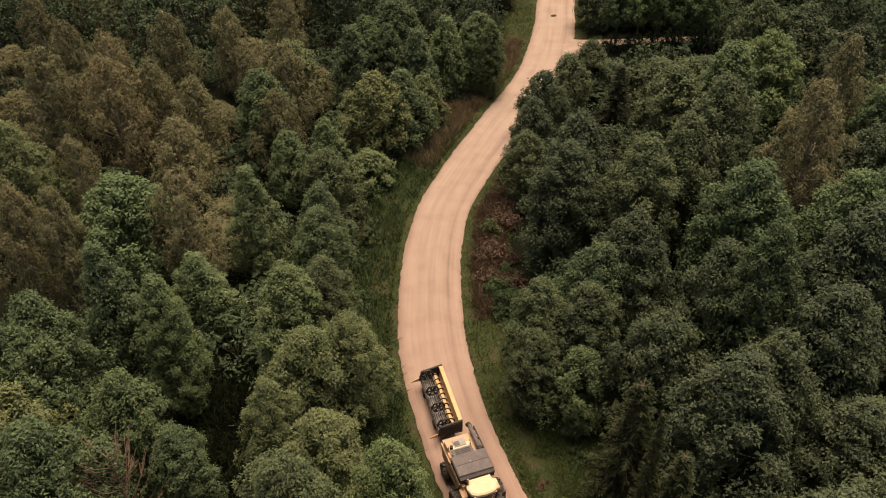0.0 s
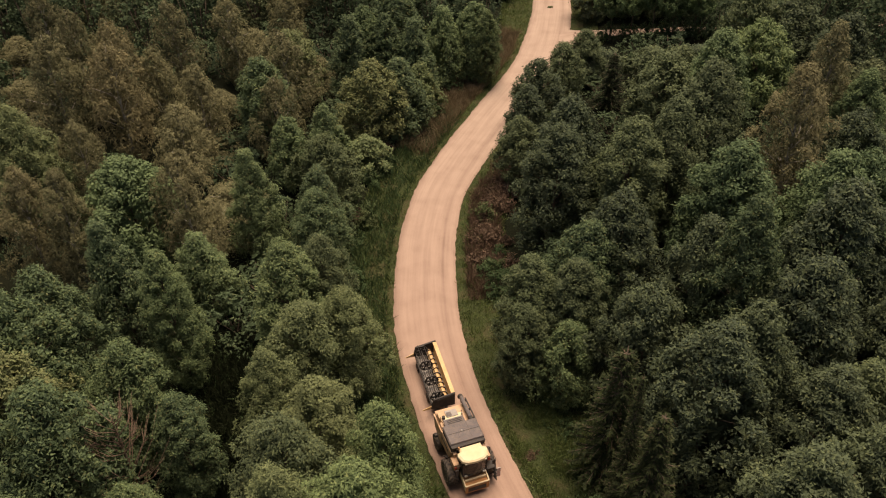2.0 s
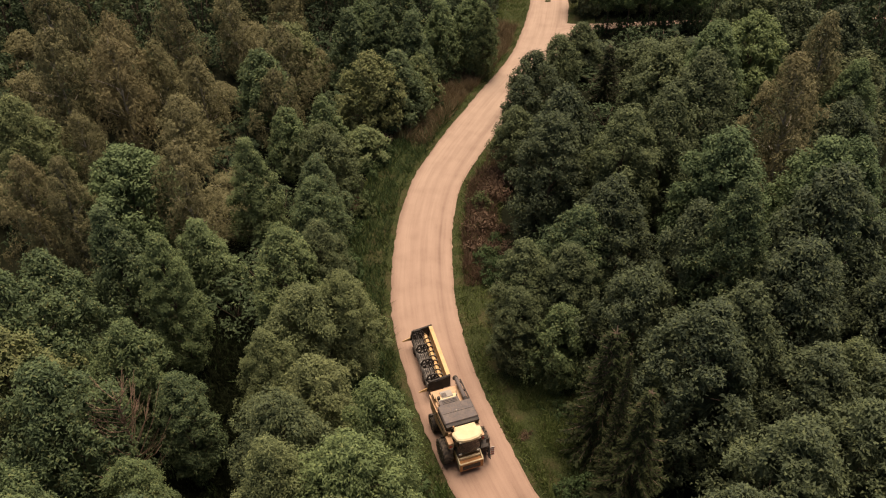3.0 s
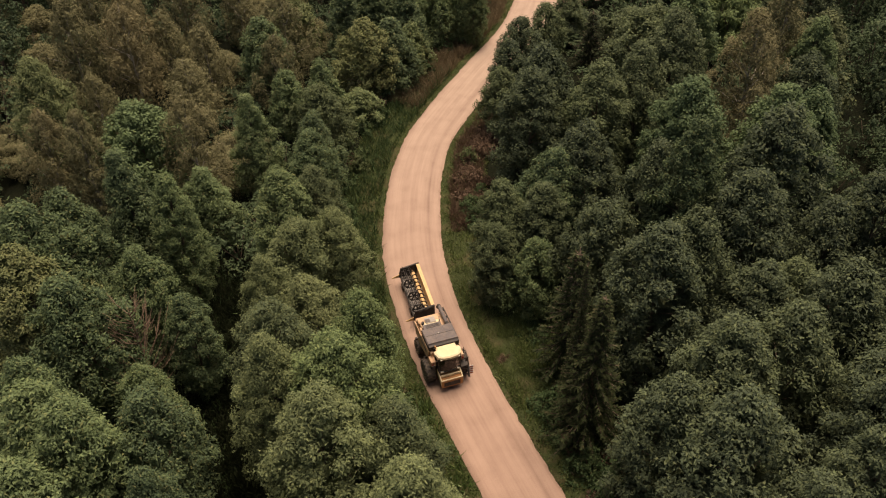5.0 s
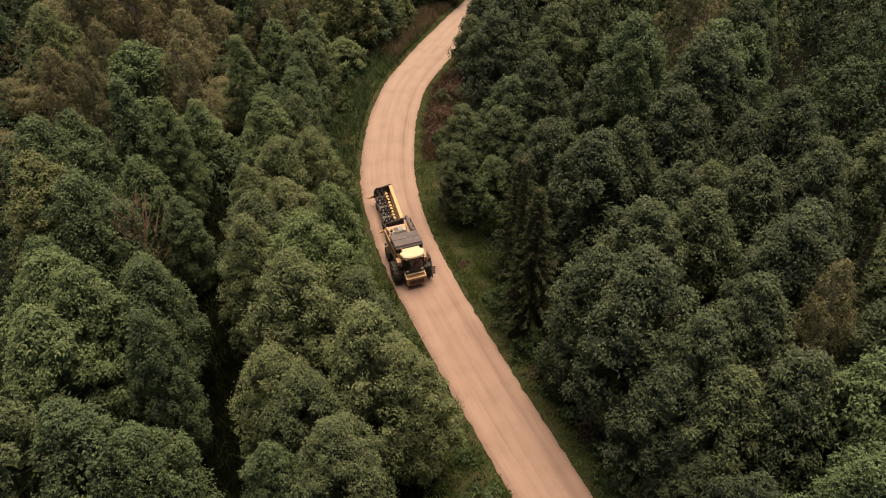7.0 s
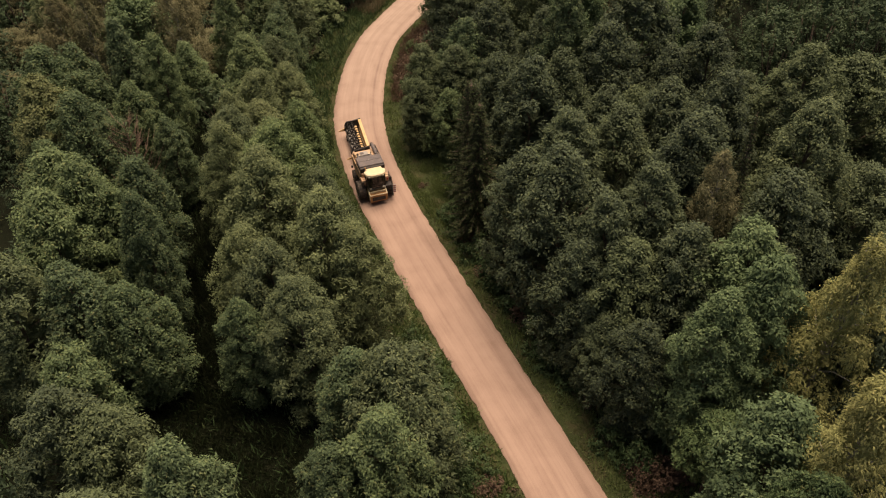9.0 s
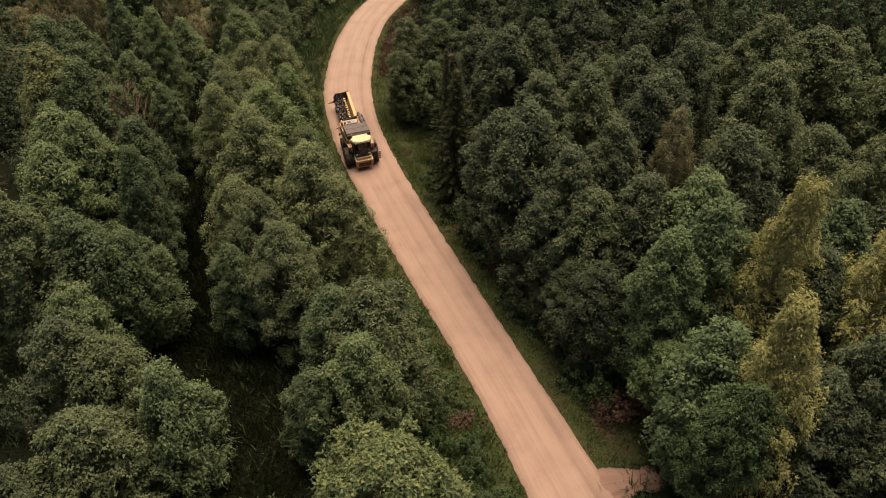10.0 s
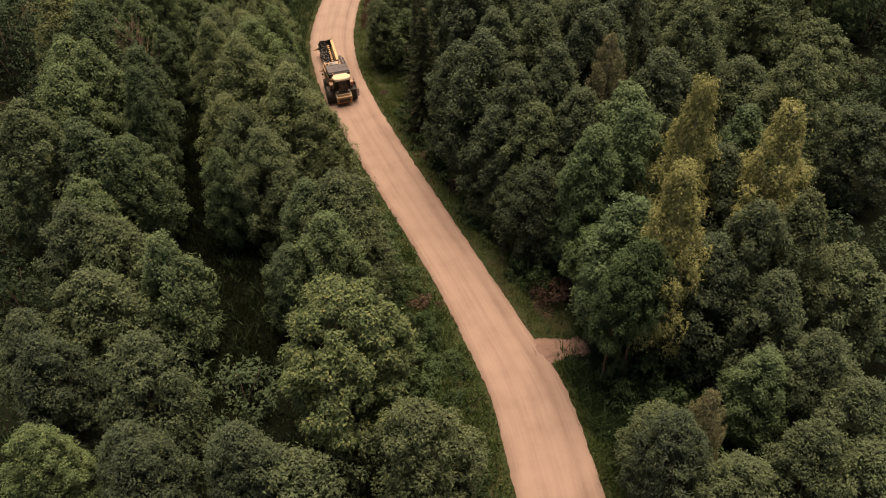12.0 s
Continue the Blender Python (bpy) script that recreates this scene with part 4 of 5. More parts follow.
WHITE = paint("white_reflector", (0.75, 0.72, 0.68), (0.78, 0.74, 0.70), 0.4, dusty=0.1)
RED = paint("red_reflector", (0.50, 0.035, 0.025), (0.56, 0.05, 0.035), 0.4, dusty=0.1)
GLASS, _, _, gb = shader("tinted_cab_glass", 0.06, 0.5)
gb.inputs["Base Color"].default_value = (0.10, 0.085, 0.075, 1)
gb.inputs["Transmission Weight"].default_value = 0.7
LAMP, _, _, lb_ = shader("lamp_lens", 0.15, 0.5)
lb_.inputs["Base Color"].default_value = (0.75, 0.70, 0.60, 1)


def box(x0, x1, y0, y1, z0, z1, bevel=0.03, taper=None):
    """A bevelled box; taper moves chosen corners: {(ix, iy, iz): (dx, dy, dz)}."""
    bm = bmesh.new()
    vs = {}
    for i, x in enumerate((x0, x1)):
        for j, y in enumerate((y0, y1)):
            for k, z in enumerate((z0, z1)):
                d = (taper or {}).get((i, j, k), (0, 0, 0))
                vs[i, j, k] = bm.verts.new((x + d[0], y + d[1], z + d[2]))
    for f in (((0, 0, 0), (0, 1, 0), (1, 1, 0), (1, 0, 0)), ((0, 0, 1), (1, 0, 1), (1, 1, 1), (0, 1, 1)), ((0, 0, 0), (1, 0, 0), (1, 0, 1), (0, 0, 1)),
              ((0, 1, 0), (0, 1, 1), (1, 1, 1), (1, 1, 0)), ((0, 0, 0), (0, 0, 1), (0, 1, 1), (0, 1, 0)), ((1, 0, 0), (1, 1, 0), (1, 1, 1), (1, 0, 1))):
        bm.faces.new([vs[q] for q in f])
    if bevel:
        bmesh.ops.bevel(bm, geom=bm.edges[:], offset=bevel, segments=2, profile=0.6, affect="EDGES")
    return bm


def rod(points, r, sides=8):
    bm = bmesh.new()
    v, f = [], []
    tube(v, f, points, [r] * len(points), sides)
    vs = [bm.verts.new(q) for q in v]
    for q in f:
        bm.faces.new([vs[i] for i in q])
    bm.faces.new([vs[i] for i in reversed(range(sides))])
    return bm


def lathe_x(profile, sides=28):
    """A ring turned about the x axis: profile of (x, radius)."""
    bm = bmesh.new()
    rings = [[bm.verts.new((x, r * math.cos(2 * math.pi * k / sides), r * math.sin(2 * math.pi * k / sides))) for k in range(sides)] for x, r in profile]
    for a, b in zip(rings[:-1], rings[1:]):
        for k in range(sides):
            bm.faces.new((a[k], a[(k + 1) % sides], b[(k + 1) % sides], b[k]))
    if profile[0][1] > 0.01:
        bm.faces.new(list(reversed(rings[0])))
    bm.faces.new(rings[-1])
    return bm


def wheel(parent, x, y, r, w, outer, lugs):
    """A farm wheel: lugged tyre and dished rim; outer is +1 or -1, the side that shows its hub."""
    hub = new("wheel")
    hub.parent = parent
    hub.location = (x, y, r)
    bm = lathe_x([(-w / 2, r * 0.60), (-w * 0.50, r * 0.86), (-w * 0.38, r * 0.945), (w * 0.38, r * 0.945), (w * 0.50, r * 0.86), (w / 2, r * 0.60)], 32)
    for k in range(lugs):
        for s in (-1, 1):
            a = 2 * math.pi * (k + (0.5 if s > 0 else 0)) / lugs
            skew = 0.62 * 2 * math.pi / lugs * 1.3
            t = 0.16 / r
            pts = []
            for u, off in ((0.02, 0.0), (0.48, -skew)):
                for da in (0, t):
                    for rr in (0.90, 1.0):
                        q = a + off + da
                        k2 = r * (rr if u < 0.3 else rr - 0.035)
                        pts.append(bm.verts.new((s * u * w, k2 * math.cos(q), k2 * math.sin(q))))
            for f in ((0, 1, 3, 2), (4, 6, 7, 5), (1, 5, 7, 3), (0, 4, 5, 1), (2, 3, 7, 6)):
                bm.faces.new([pts[i] for i in f])
    bmesh.ops.recalc_face_normals(bm, faces=bm.faces[:])
    part("tyre", bm, RUBBER, hub, "black lugged rubber tyre")
    o = outer
    bm = lathe_x([(o * w * 0.18, 0.0), (o * w * 0.30, r * 0.13), (o * w * 0.32, r * 0.20), (o * w * 0.20, r * 0.26), (o * w * 0.22, r * 0.44),
                  (o * w * 0.46, r * 0.56), (o * w * 0.51, r * 0.62), (o * w * 0.46, r * 0.63)], 28)
    bmesh.ops.recalc_face_normals(bm, faces=bm.faces[:])
    part("rim", bm, RIM, hub, "pale dished wheel rim")
    return hub


def combine_harvester(place):
    cmb = new("combine_harvester")
    tagged(cmb, "yellow combine harvester with dark grey tank covers on the road", "combine harvester")
    # chassis and body
    part("chassis", box(-0.85, 0.85, -4.2, 0.6, 0.75, 1.45, 0.05), BLACK, cmb)
    part("body", box(-1.22, 1.22, -4.2, 0.1, 1.35, 3.0, 0.06, {(0, 0, 0): (0.1, 0.5, 0.25), (1, 0, 0): (-0.1, 0.5, 0.25)}), YELLOW, cmb)
    for s in (-1, 1):
        a, b = (1.22, 1.34) if s > 0 else (-1.34, -1.22)
        part("side_panel", box(a, b, -2.20, -0.10, 1.55, 3.02, 0.04, {(0, 1, 0): (0, -0.45, 0.35), (1, 1, 0): (0, -0.45, 0.35)}), YELLOW, cmb, "yellow side panel")
        part("side_panel", box(a, b, -4.10, -2.26, 1.40, 2.85, 0.04, {(0, 0, 0): (0, 0.35, 0.35), (1, 0, 0): (0, 0.35, 0.35)}), YELLOW, cmb, "yellow side panel")
        a, b = (1.345, 1.375) if s > 0 else (-1.375, -1.345)
        part("side_stripe", box(a, b, -2.0, -0.7, 2.45, 2.62, 0.01), BLACK, cmb, "black decal stripe")
        part("rear_light", box(s * 1.0 - 0.1, s * 1.0 + 0.1, -4.32, -4.23, 2.2, 2.36, 0.02), RED, cmb, "red rear light")
        part("front_shoulder", box(min(s * 0.98, s * 1.42), max(s * 0.98, s * 1.42), -0.05, 0.75, 2.05, 2.62, 0.06), YELLOW, cmb)
        part("indicator", box(min(s * 1.2, s * 1.36), max(s * 1.2, s * 1.36), 0.755, 0.79, 2.2, 2.42, 0.015), RED, cmb, "small red marker lamp")
    # grain tank with dark covers
    part("grain_tank", box(-1.30, 1.30, -2.05, -0.15, 3.0, 3.55, 0.04, {(0, 1, 1): (0, 0.12, 0), (1, 1, 1): (0, 0.12, 0)}), BLACK, cmb, "black grain tank wall")
    part("tank_cover", box(-1.34, 1.34, -2.10, -0.30, 3.55, 3.68, 0.03, {(0, 1, 1): (0.10, -0.05, 0), (1, 1, 1): (-0.10, -0.05, 0), (0, 0, 1): (0.06, 0.04, 0), (1, 0, 1): (-0.06, 0.04, 0)}), GREY, cmb, "dark grey tank cover")
    for s in (-0.48, 0.42):
        part("cover_rib", box(s - 0.02, s + 0.02, -2.0, -0.40, 3.682, 3.70, 0.006), GREY, cmb)
    part("cover_seam", box(-1.2, 1.2, -1.22, -1.18, 3.682, 3.695, 0.004), BLACK, cmb)
    part("cover_latch", box(0.02, 0.14, -1.34, -1.22, 3.684, 3.73, 0.012), STEEL, cmb)
    # engine deck, rear hood and rail
    part("rear_deck", box(-1.20, 1.20, -4.15, -2.12, 2.90, 3.02, 0.03), YELLOW, cmb, "dusty yellow rear deck")
    part("engine_cover", box(-0.62, 1.02, -2.98, -2.16, 3.02, 3.34, 0.05, {(0, 0, 1): (0.05, 0.08, 0), (1, 0, 1): (-0.05, 0.08, 0)}), GREY, cmb, "dark grey engine cover")
    part("cover_edge", box(-0.56, 0.96, -2.86, -2.80, 3.345, 3.37, 0.008), STEEL, cmb)
    for k in range(4):
        part("grille_slat", box(-0.40, 0.75, -2.72 + 0.14 * k, -2.66 + 0.14 * k, 3.345, 3.362, 0.006), BLACK, cmb)
    part("hood", box(-0.70, 1.12, -4.25, -3.02, 2.3, 3.16, 0.09, {(0, 0, 1): (0.1, 0.25, -0.30), (1, 0, 1): (-0.1, 0.25, -0.30)}), CREAM, cmb, "pale yellow rear hood")
    part("hood_grille", box(-0.35, 0.55, -3.85, -3.15, 3.12, 3.19, 0.02, {(0, 0, 1): (0, 0, -0.12), (1, 0, 1): (0, 0, -0.12)}), STEEL, cmb)
    part("hood_vent", box(0.15, 0.50, -3.60, -3.22, 3.192, 3.22, 0.01), GREY, cmb)
    part("air_filter", rod([(0.86, -3.12, 3.1), (0.86, -3.12, 3.42)], 0.13, 10), BLACK, cmb)
    part("exhaust", rod([(-0.55, -2.95, 3.0), (-0.55, -2.95, 3.52), (-0.55, -3.12, 3.64)], 0.06), STEEL, cmb, "steel exhaust pipe")
    part("corner_post", box(1.06, 1.20, -3.75, -3.05, 3.0, 3.42, 0.04), YELLOW, cmb, "yellow rear corner frame")
    part("deck_rail", rod([(1.14, -3.0, 3.0), (1.14, -3.0, 3.72), (1.14, -2.2, 3.72), (1.14, -2.2, 3.0)], 0.025, 6), YELLOW, cmb)
    part("straw_chute", box(-0.85, 0.85, -4.6, -4.05, 1.15, 2.1, 0.05, {(0, 0, 1): (0, 0.3, -0.3), (1, 0, 1): (0, 0.3, -0.3)}), BLACK, cmb)
    # unloading auger folded back along the left side, with its cradle
    part("auger_elbow", rod([(-1.05, -1.95, 3.0), (-1.04, -2.12, 3.3), (-1.04, -2.5, 3.38)], 0.19, 12), BLACK, cmb)
    part("auger_tube", rod([(-1.04, -2.4, 3.38), (-1.06, -3.4, 3.36), (-1.08, -4.55, 3.34)], 0.165, 12), GREY, cmb, "dark unloading auger tube")
    part("auger_spout", rod([(-1.08, -4.5, 3.34), (-1.08, -4.75, 3.26), (-1.08, -4.9, 3.0)], 0.18, 10), BLACK, cmb)
    part("auger_rail", box(-1.42, -1.32, -4.45, -2.1, 3.22, 3.32, 0.02), BLACK, cmb, "dark rail beside the auger")
    for y in (-2.5, -3.4, -4.3):
        part("auger_bracket", box(-1.40, -0.95, y - 0.04, y + 0.04, 3.0, 3.22, 0.015), BLACK, cmb)
    # cab
    part("cab_floor", box(-0.95, 0.95, -0.05, 1.28, 1.75, 1.92, 0.03), BLACK, cmb)
    part("cab_back", box(-0.95, 0.95, -0.05, 0.05, 1.92, 3.40, 0.02), BLACK, cmb)
    for s in (-1, 1):
        part("cab_pillar", rod([(s * 0.92, 1.20, 1.9), (s * 0.92, 1.24, 3.4)], 0.045, 6), BLACK, cmb)
        part("cab_pillar", rod([(s * 0.95, 0.45, 1.9), (s * 0.95, 0.45, 3.4)], 0.045, 6), BLACK, cmb)
        part("side_window", box(min(s * 0.915, s * 0.935), max(s * 0.915, s * 0.935), 0.5, 1.18, 1.95, 3.38, 0), GLASS, cmb, "tinted cab side window")
    bm = bmesh.new()
    cols = [(-0.90, 1.20), (-0.5, 1.38), (0, 1.44), (0.5, 1.38), (0.90, 1.20)]
    lo = [bm.verts.new((x, y, 1.95)) for x, y in cols]
    hi = [bm.verts.new((x, y + 0.04, 3.38)) for x, y in cols]
    for k in range(4):
        bm.faces.new((lo[k], lo[k + 1], hi[k + 1], hi[k]))
    bmesh.ops.solidify(bm, geom=bm.faces[:], thickness=0.012)
    part("windscreen", bm, GLASS, cmb, "large curved tinted windscreen")
    part("driver_seat", box(-0.28, 0.28, 0.15, 0.62, 2.0, 2.75, 0.06, {(0, 1, 1): (0, -0.35, 0), (1, 1, 1): (0, -0.35, 0)}), BLACK, cmb)
    part("steering_column", rod([(0, 1.1, 1.92), (0, 0.95, 2.55)], 0.05), BLACK, cmb)
    # cream roof with swelling corners
    bm = bmesh.new()
    outline = [(-0.84, 0.08), (0.84, 0.08), (0.88, 0.45), (1.10, 0.52), (1.15, 0.78), (1.08, 0.96), (0.98, 1.30), (0.60, 1.50), (0.0, 1.57), (-0.60, 1.50), (-0.98, 1.30),
               (-1.08, 0.96), (-1.15, 0.78), (-1.10, 0.52), (-0.88, 0.45)]
    low = [bm.verts.new((x, y, 3.40)) for x, y in outline]
    top = [bm.verts.new((x * 0.97, 0.8 + (y - 0.8) * 0.97, 3.56)) for x, y in outline]
    cap = [bm.verts.new((x * 0.82, 0.8 + (y - 0.8) * 0.82, 3.63)) for x, y in outline]
    for a, b in ((low, top), (top, cap)):
        for k in range(len(outline)):
            bm.faces.new((a[k], a[(k + 1) % len(outline)], b[(k + 1) % len(outline)], b[k]))
    bm.faces.new(cap)
    bm.faces.new(list(reversed(low)))
    part("cab_roof", bm, CREAM, cmb, "pale cream-yellow cab roof")
    for x in (-0.72, -0.4, 0.4, 0.72):
        part("work_light", box(x - 0.11, x + 0.11, 1.34, 1.46, 3.30, 3.40, 0.02), LAMP, cmb, "clear work light")
    part("beacon", rod([(0.85, 0.2, 3.6), (0.85, 0.2, 3.82)], 0.07), ORANGE, cmb, "amber beacon")
    # feeder house
    part("feeder_house", box(-0.84, 0.84, 0.55, 1.76, 0.85, 1.62, 0.05, {(0, 0, 0): (0, 0, 0.25), (1, 0, 0): (0, 0, 0.25), (0, 1, 0): (0, 0, -0.30), (1, 1, 0): (0, 0, -0.30),
                                                                         (0, 1, 1): (0, 0, -0.42), (1, 1, 1): (0, 0, -0.42)}), ORANGE, cmb, "dusty orange-yellow feeder house")
    part("feeder_mouth", box(-0.92, 0.92, 1.66, 1.86, 0.50, 1.26, 0.03), ORANGE, cmb)
    # black plate on the closed mouth stands for the shade inside an opening
    part("feeder_opening", box(-0.70, 0.70, 1.84, 1.88, 0.62, 1.08, 0.02), BLACK, cmb, "black plate for the shaded feeder opening")
    for s in (-1, 1):
        part("feeder_cheek", box(s * 0.90 - 0.05, s * 0.90 + 0.05, 0.65, 1.84, 1.20, 1.78, 0.02, {(0, 1, 1): (0, 0, -0.44), (1, 1, 1): (0, 0, -0.44), (0, 1, 0): (0, 0, -0.4), (1, 1, 0): (0, 0, -0.4)}), CREAM, cmb, "pale worn side plate")
    part("feeder_lip", box(-0.92, 0.92, 1.78, 1.88, 1.262, 1.36, 0.02), CREAM, cmb, "pale worn front lip")
    part("feeder_beam", box(-0.80, 0.80, 1.36, 1.50, 1.34, 1.52, 0.02), CREAM, cmb)
    part("feeder_shaft", rod([(-0.82, 1.15, 1.60), (0.82, 1.15, 1.60)], 0.05), STEEL, cmb)
    part("feeder_beam", box(-0.86, 0.86, 0.60, 0.74, 1.60, 1.80, 0.02), CREAM, cmb)
    for s in (-1, 1):
        part("feeder_ram", rod([(s * 0.62, 0.3, 0.75), (s * 0.62, 1.75, 0.62)], 0.06), STEEL, cmb)
        part("headlight", box(s * 0.70 - 0.12, s * 0.70 + 0.12, 1.30, 1.40, 1.80, 1.94, 0.02), LAMP, cmb, "clear headlight")
    # platform, ladder, rails, warning boards, mirrors
    part("platform", box(-1.62, -0.98, -0.05, 1.25, 1.72, 1.80, 0.02), BLACK, cmb, "black access platform")
    for y in (0.1, 1.2):
        part("handrail", rod([(-1.6, y, 1.78), (-1.6, y, 2.75), (-1.6, 0.65, 2.82)], 0.025, 6), BLACK, cmb)
    for s in (-1, 1):
        part("ladder_rail", rod([(-1.58, 1.25 + 0.02 * s, 1.75), (-1.66, 1.25 + 0.25 * s, 0.5)], 0.03, 6), BLACK, cmb)
    for k in range(4):
        part("ladder_step", box(-1.70, -1.55, 1.06, 1.44, 0.55 + 0.30 * k, 0.59 + 0.30 * k, 0.01), BLACK, cmb)
    for s in (-1,):
        board = part("warning_board", box(s * 1.78 - 0.14, s * 1.78 + 0.14, 1.50, 1.525, 0.95, 1.95, 0.004), WHITE, cmb, "red and white striped warning board")
        part("board_arm", rod([(-1.5, 1.20, 1.7), (-1.78, 1.50, 1.6)], 0.03, 6), BLACK, board)
        for k in range(4):
            z = 1.00 + 0.24 * k
            bm = bmesh.new()
            q = [bm.verts.new(p) for p in ((s * 1.78 - 0.135, 1.528, z), (s * 1.78 + 0.135, 1.528, z + 0.10), (s * 1.78 + 0.135, 1.528, z + 0.21), (s * 1.78 - 0.135, 1.528, z + 0.11))]
            bm.faces.new(q)
            bmesh.ops.solidify(bm, geom=bm.faces[:], thickness=0.004)
            part("red_stripe", bm, RED, board)
    for s in (-1, 1):
        part("mirror_arm", rod([(s * 0.95, 1.2, 3.2), (s * 1.40, 1.38, 3.25), (s * 1.42, 1.38, 2.9)], 0.022, 6), BLACK, cmb)
        part("mirror", box(s * 1.42 - 0.13, s * 1.42 + 0.13, 1.34, 1.42, 2.45, 2.92, 0.03), BLACK, cmb, "black rear-view mirror")
        part("axle", rod([(0, 0, 1.02), (s * 1.2, 0, 1.02)], 0.16), BLACK, cmb)
        wheel(cmb, s * 1.46, 0.0, 1.02, 0.78, s, 18)
        part("axle", rod([(0, -3.05, 0.72), (s * 1.1, -3.05, 0.72)], 0.10), BLACK, cmb)
        wheel(cmb, s * 1.30, -3.05, 0.72, 0.50, s, 16)
        part("mudguard", box(min(s * 0.95, s * 1.55), max(s * 0.95, s * 1.55), -1.05, -0.55, 1.92, 2.0, 0.02, {(0, 0, 0): (0, -0.1, -0.5), (1, 0, 0): (0, -0.1, -0.5), (0, 0, 1): (0, -0.1, -0.5), (1, 0, 1): (0, -0.1, -0.5)}), BLACK, cmb)
    part("lamp_arm", rod([(1.3, -2.3, 2.6), (1.68, -2.32, 2.62)], 0.03, 6), BLACK, cmb)
    part("side_lamp", box(1.62, 1.80, -2.42, -2.24, 2.42, 2.66, 0.03), BLACK, cmb, "black side lamp")
    # ladder to the engine deck at the back
    part("rear_ladder", box(0.85, 1.05, -4.34, -4.26, 1.3, 2.8, 0.015), STEEL, cmb)
    cmb.matrix_basis = place
    return cmb


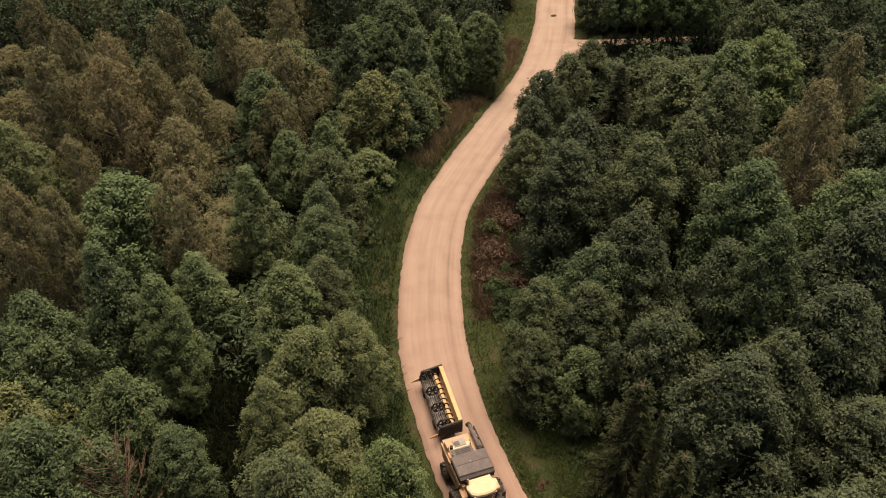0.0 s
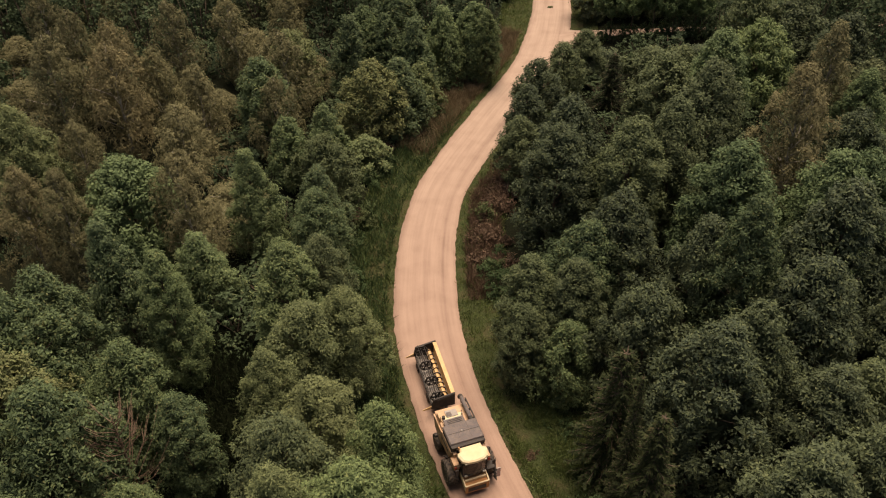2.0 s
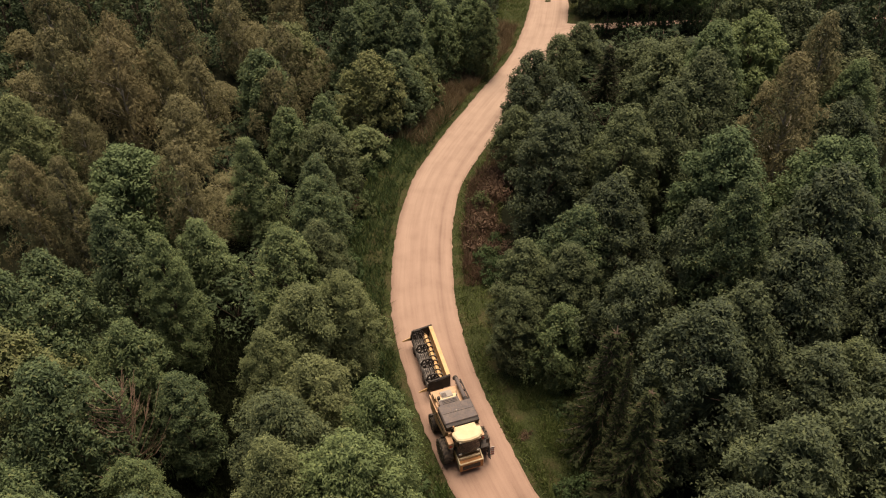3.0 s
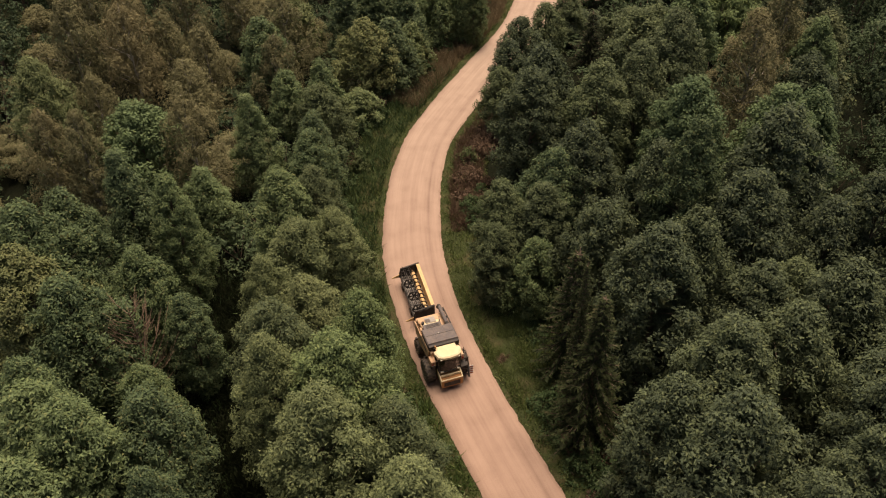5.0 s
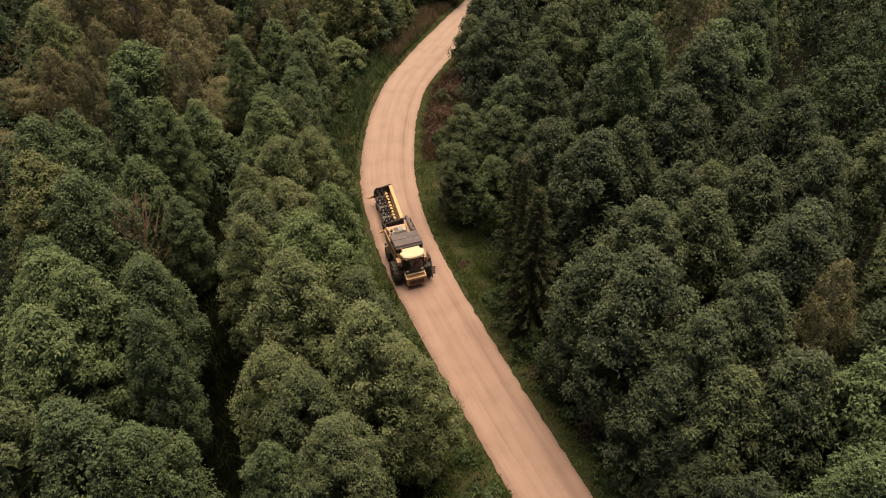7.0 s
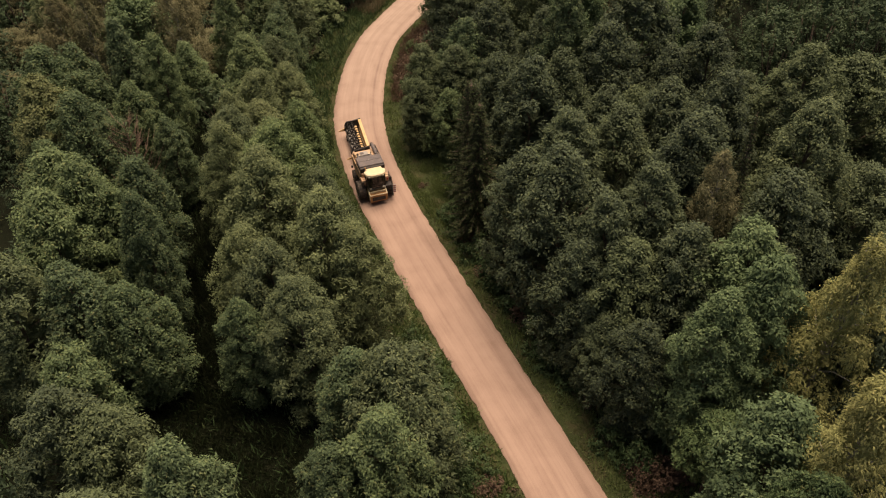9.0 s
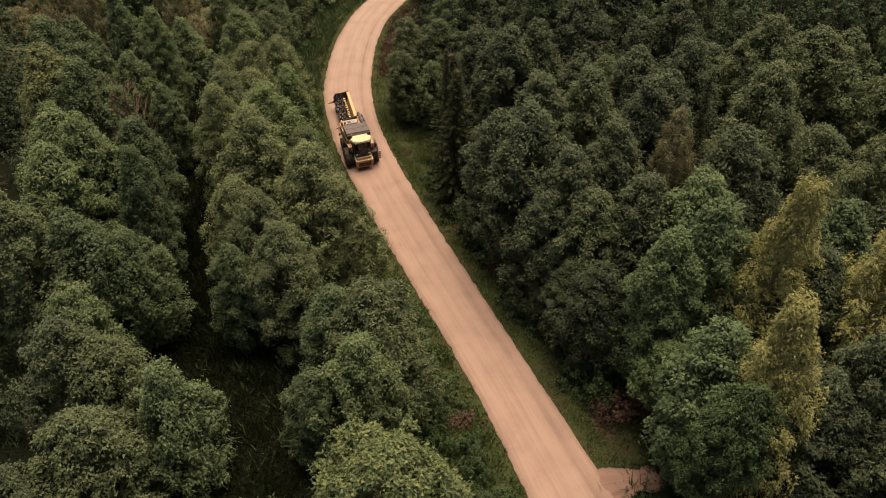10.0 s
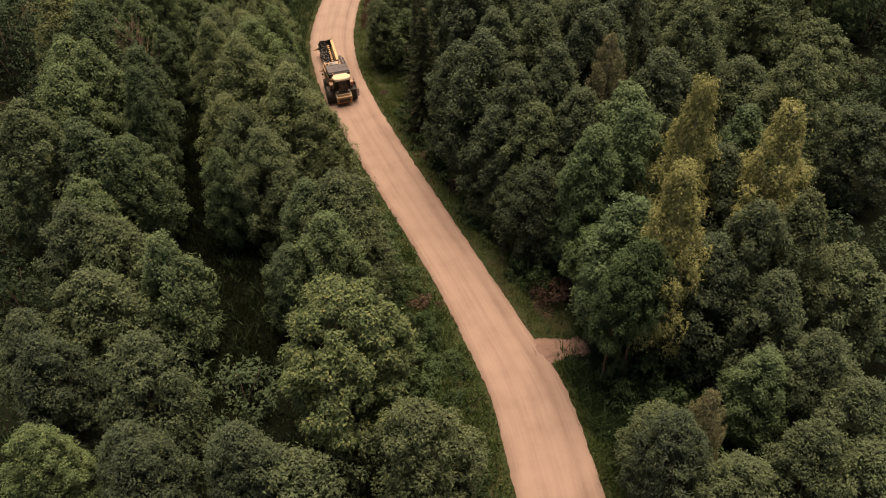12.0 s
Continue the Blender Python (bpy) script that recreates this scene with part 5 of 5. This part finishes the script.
def header_trailer(place):
    """A grain header carried lengthwise on a two-axle trailer; its reel looks to the vehicle's right."""
    tr = new("header_trailer")
    tagged(tr, "low dark trailer towed behind the combine harvester", "trailer")
    part("main_beam", box(-0.30, -0.10, -5.4, 1.5, 0.62, 0.80, 0.02), BLACK, tr)
    part("drawbar", rod([(-0.2, 1.4, 0.7), (0.0, 2.3, 0.72)], 0.06), BLACK, tr)
    for y in (-0.9, -4.3):
        part("cross_beam", box(-0.75, 0.75, y - 0.07, y + 0.07, 0.58, 0.70, 0.02), BLACK, tr)
        part("header_support", box(-0.55, 0.55, y - 0.05, y + 0.05, 0.70, 0.86, 0.02), BLACK, tr)
        for s in (-1, 1):
            wheel(tr, s * 0.88, y, 0.34, 0.22, s, 12)
    part("tail_board", box(-0.95, 0.95, -5.52, -5.46, 0.62, 0.84, 0.01), WHITE, tr, "white tail light board")
    for s in (-1, 1):
        part("tail_light", box(s * 0.75 - 0.12, s * 0.75 + 0.12, -5.56, -5.523, 0.66, 0.80, 0.01), RED, tr, "red tail light")
    tr.matrix_basis = place
    hd = new("grain_header")
    tagged(hd, "yellow grain header with black reel resting on the trailer", "harvester header")
    y0, y1 = -5.15, 0.75
    part("back_sheet", box(-0.72, -0.62, y0, y1, 0.95, 1.95, 0.02, {(0, 0, 1): (-0.18, 0, 0), (1, 0, 1): (-0.18, 0, 0), (0, 1, 1): (-0.18, 0, 0), (1, 1, 1): (-0.18, 0, 0)}), SHEET, hd, "long yellow back sheet")
    part("top_beam", box(-0.95, -0.62, y0, y1, 1.95, 2.12, 0.04), SHEET, hd, "yellow top beam")
    part("table", box(-0.66, 0.85, y0, y1, 0.87, 0.95, 0.02, {(1, 0, 0): (0, 0, -0.06), (1, 1, 0): (0, 0, -0.06)}), STEEL, hd)
    part("cutter_bar", box(0.84, 0.96, y0, y1, 0.80, 0.88, 0.01), BLACK, hd)
    part("feed_auger", rod([(-0.22, y0 + 0.1, 1.28), (-0.22, y1 - 0.1, 1.28)], 0.22, 14), SHEET, hd, "yellow feed auger drum")
    for k in range(11):
        y = y0 + 0.3 + k * (y1 - y0 - 0.6) / 10
        bm = lathe_x([(-0.012, 0.33), (0.012, 0.33)], 18)
        bmesh.ops.rotate(bm, verts=bm.verts[:], cent=(0, 0, 0), matrix=Euler((0, 0, radians(90 + (14 if k < 5 else -14)))).to_matrix())
        bmesh.ops.translate(bm, verts=bm.verts[:], vec=(-0.22, y, 1.28))
        part("auger_flight", bm, BLACK, hd)
    for y, s in ((y0, -1), (y1, 1)):
        a, b = (y - 0.06, y) if s < 0 else (y, y + 0.06)
        part("end_sheet", box(-0.92, 1.08, a - 0.05, b + 0.05, 0.85, 2.20, 0.03, {(1, 0, 1): (-0.22, 0, -0.35), (1, 1, 1): (-0.22, 0, -0.35)}), BLACK, hd, "black end sheet")
        part("crop_divider", box(0.75, 1.75, a - 0.02, b + 0.02, 0.80, 1.25, 0.02, {(1, 0, 1): (0, 0.03, -0.38), (1, 1, 1): (0, -0.03, -0.38)}), SHEET, hd, "pointed yellow crop divider")
        part("reel_arm", box(-0.80, 0.55, a + s * 0.09, b + s * 0.09, 1.98, 2.10, 0.02, {(1, 0, 0): (0, 0, -0.3), (1, 1, 0): (0, 0, -0.3), (1, 0, 1): (0, 0, -0.3), (1, 1, 1): (0, 0, -0.3)}), BLACK, hd)
    # reel: shaft, spiders, tine bars and tines
    reel = part("reel", rod([(0.45, y0 + 0.08, 1.72), (0.45, y1 - 0.08, 1.72)], 0.06), BLACK, hd, "black pick-up reel")
    for k in range(4):
        y = y0 + 0.35 + k * (y1 - y0 - 0.7) / 3
        bm = bmesh.new()
        for j in range(6):
            a = 2 * math.pi * j / 6
            b2 = 2 * math.pi * (j + 1) / 6
            p = (0.45 + 0.55 * math.cos(a), y, 1.72 + 0.55 * math.sin(a))
            q = (0.45 + 0.55 * math.cos(b2), y, 1.72 + 0.55 * math.sin(b2))
            for u, w in (((0.45, y, 1.72), p), (p, q)):
                v, f = [], []
                tube(v, f, [u, w], [0.075, 0.075], 4)
                vs = [bm.verts.new(z) for z in v]
                for g in f:
                    bm.faces.new([vs[i] for i in g])
        part("spider", bm, BLACK, reel)
    for j in range(6):
        a = 2 * math.pi * j / 6
        x, z = 0.45 + 0.50 * math.cos(a), 1.72 + 0.50 * math.sin(a)
        bm = rod([(x, y0 + 0.1, z), (x, y1 - 0.1, z)], 0.026, 6)
        for k in range(22):
            y = y0 + 0.15 + k * (y1 - y0 - 0.3) / 21
            v, f = [], []
            tube(v, f, [(x, y, z), (x + 0.05, y, z - 0.20)], [0.007, 0.004], 3)
            vs = [bm.verts.new(q) for q in v]
            for g in f:
                bm.faces.new([vs[i] for i in g])
        part("tine_bar", bm, BLACK, reel)
    hd.matrix_basis = place
    return tr


def facing(x, y, degrees):
    """At x, y on the road, its nose turned from south by degrees to the east."""
    return pose(x, y, 0.12, 0, 0, 180 + degrees)


SIZE = Matrix.Scale(0.875, 4)
combine_harvester(facing(2.15, 29.95, 19.5) @ SIZE)
header_trailer(facing(0.36, 35.75, 15.5) @ SIZE)
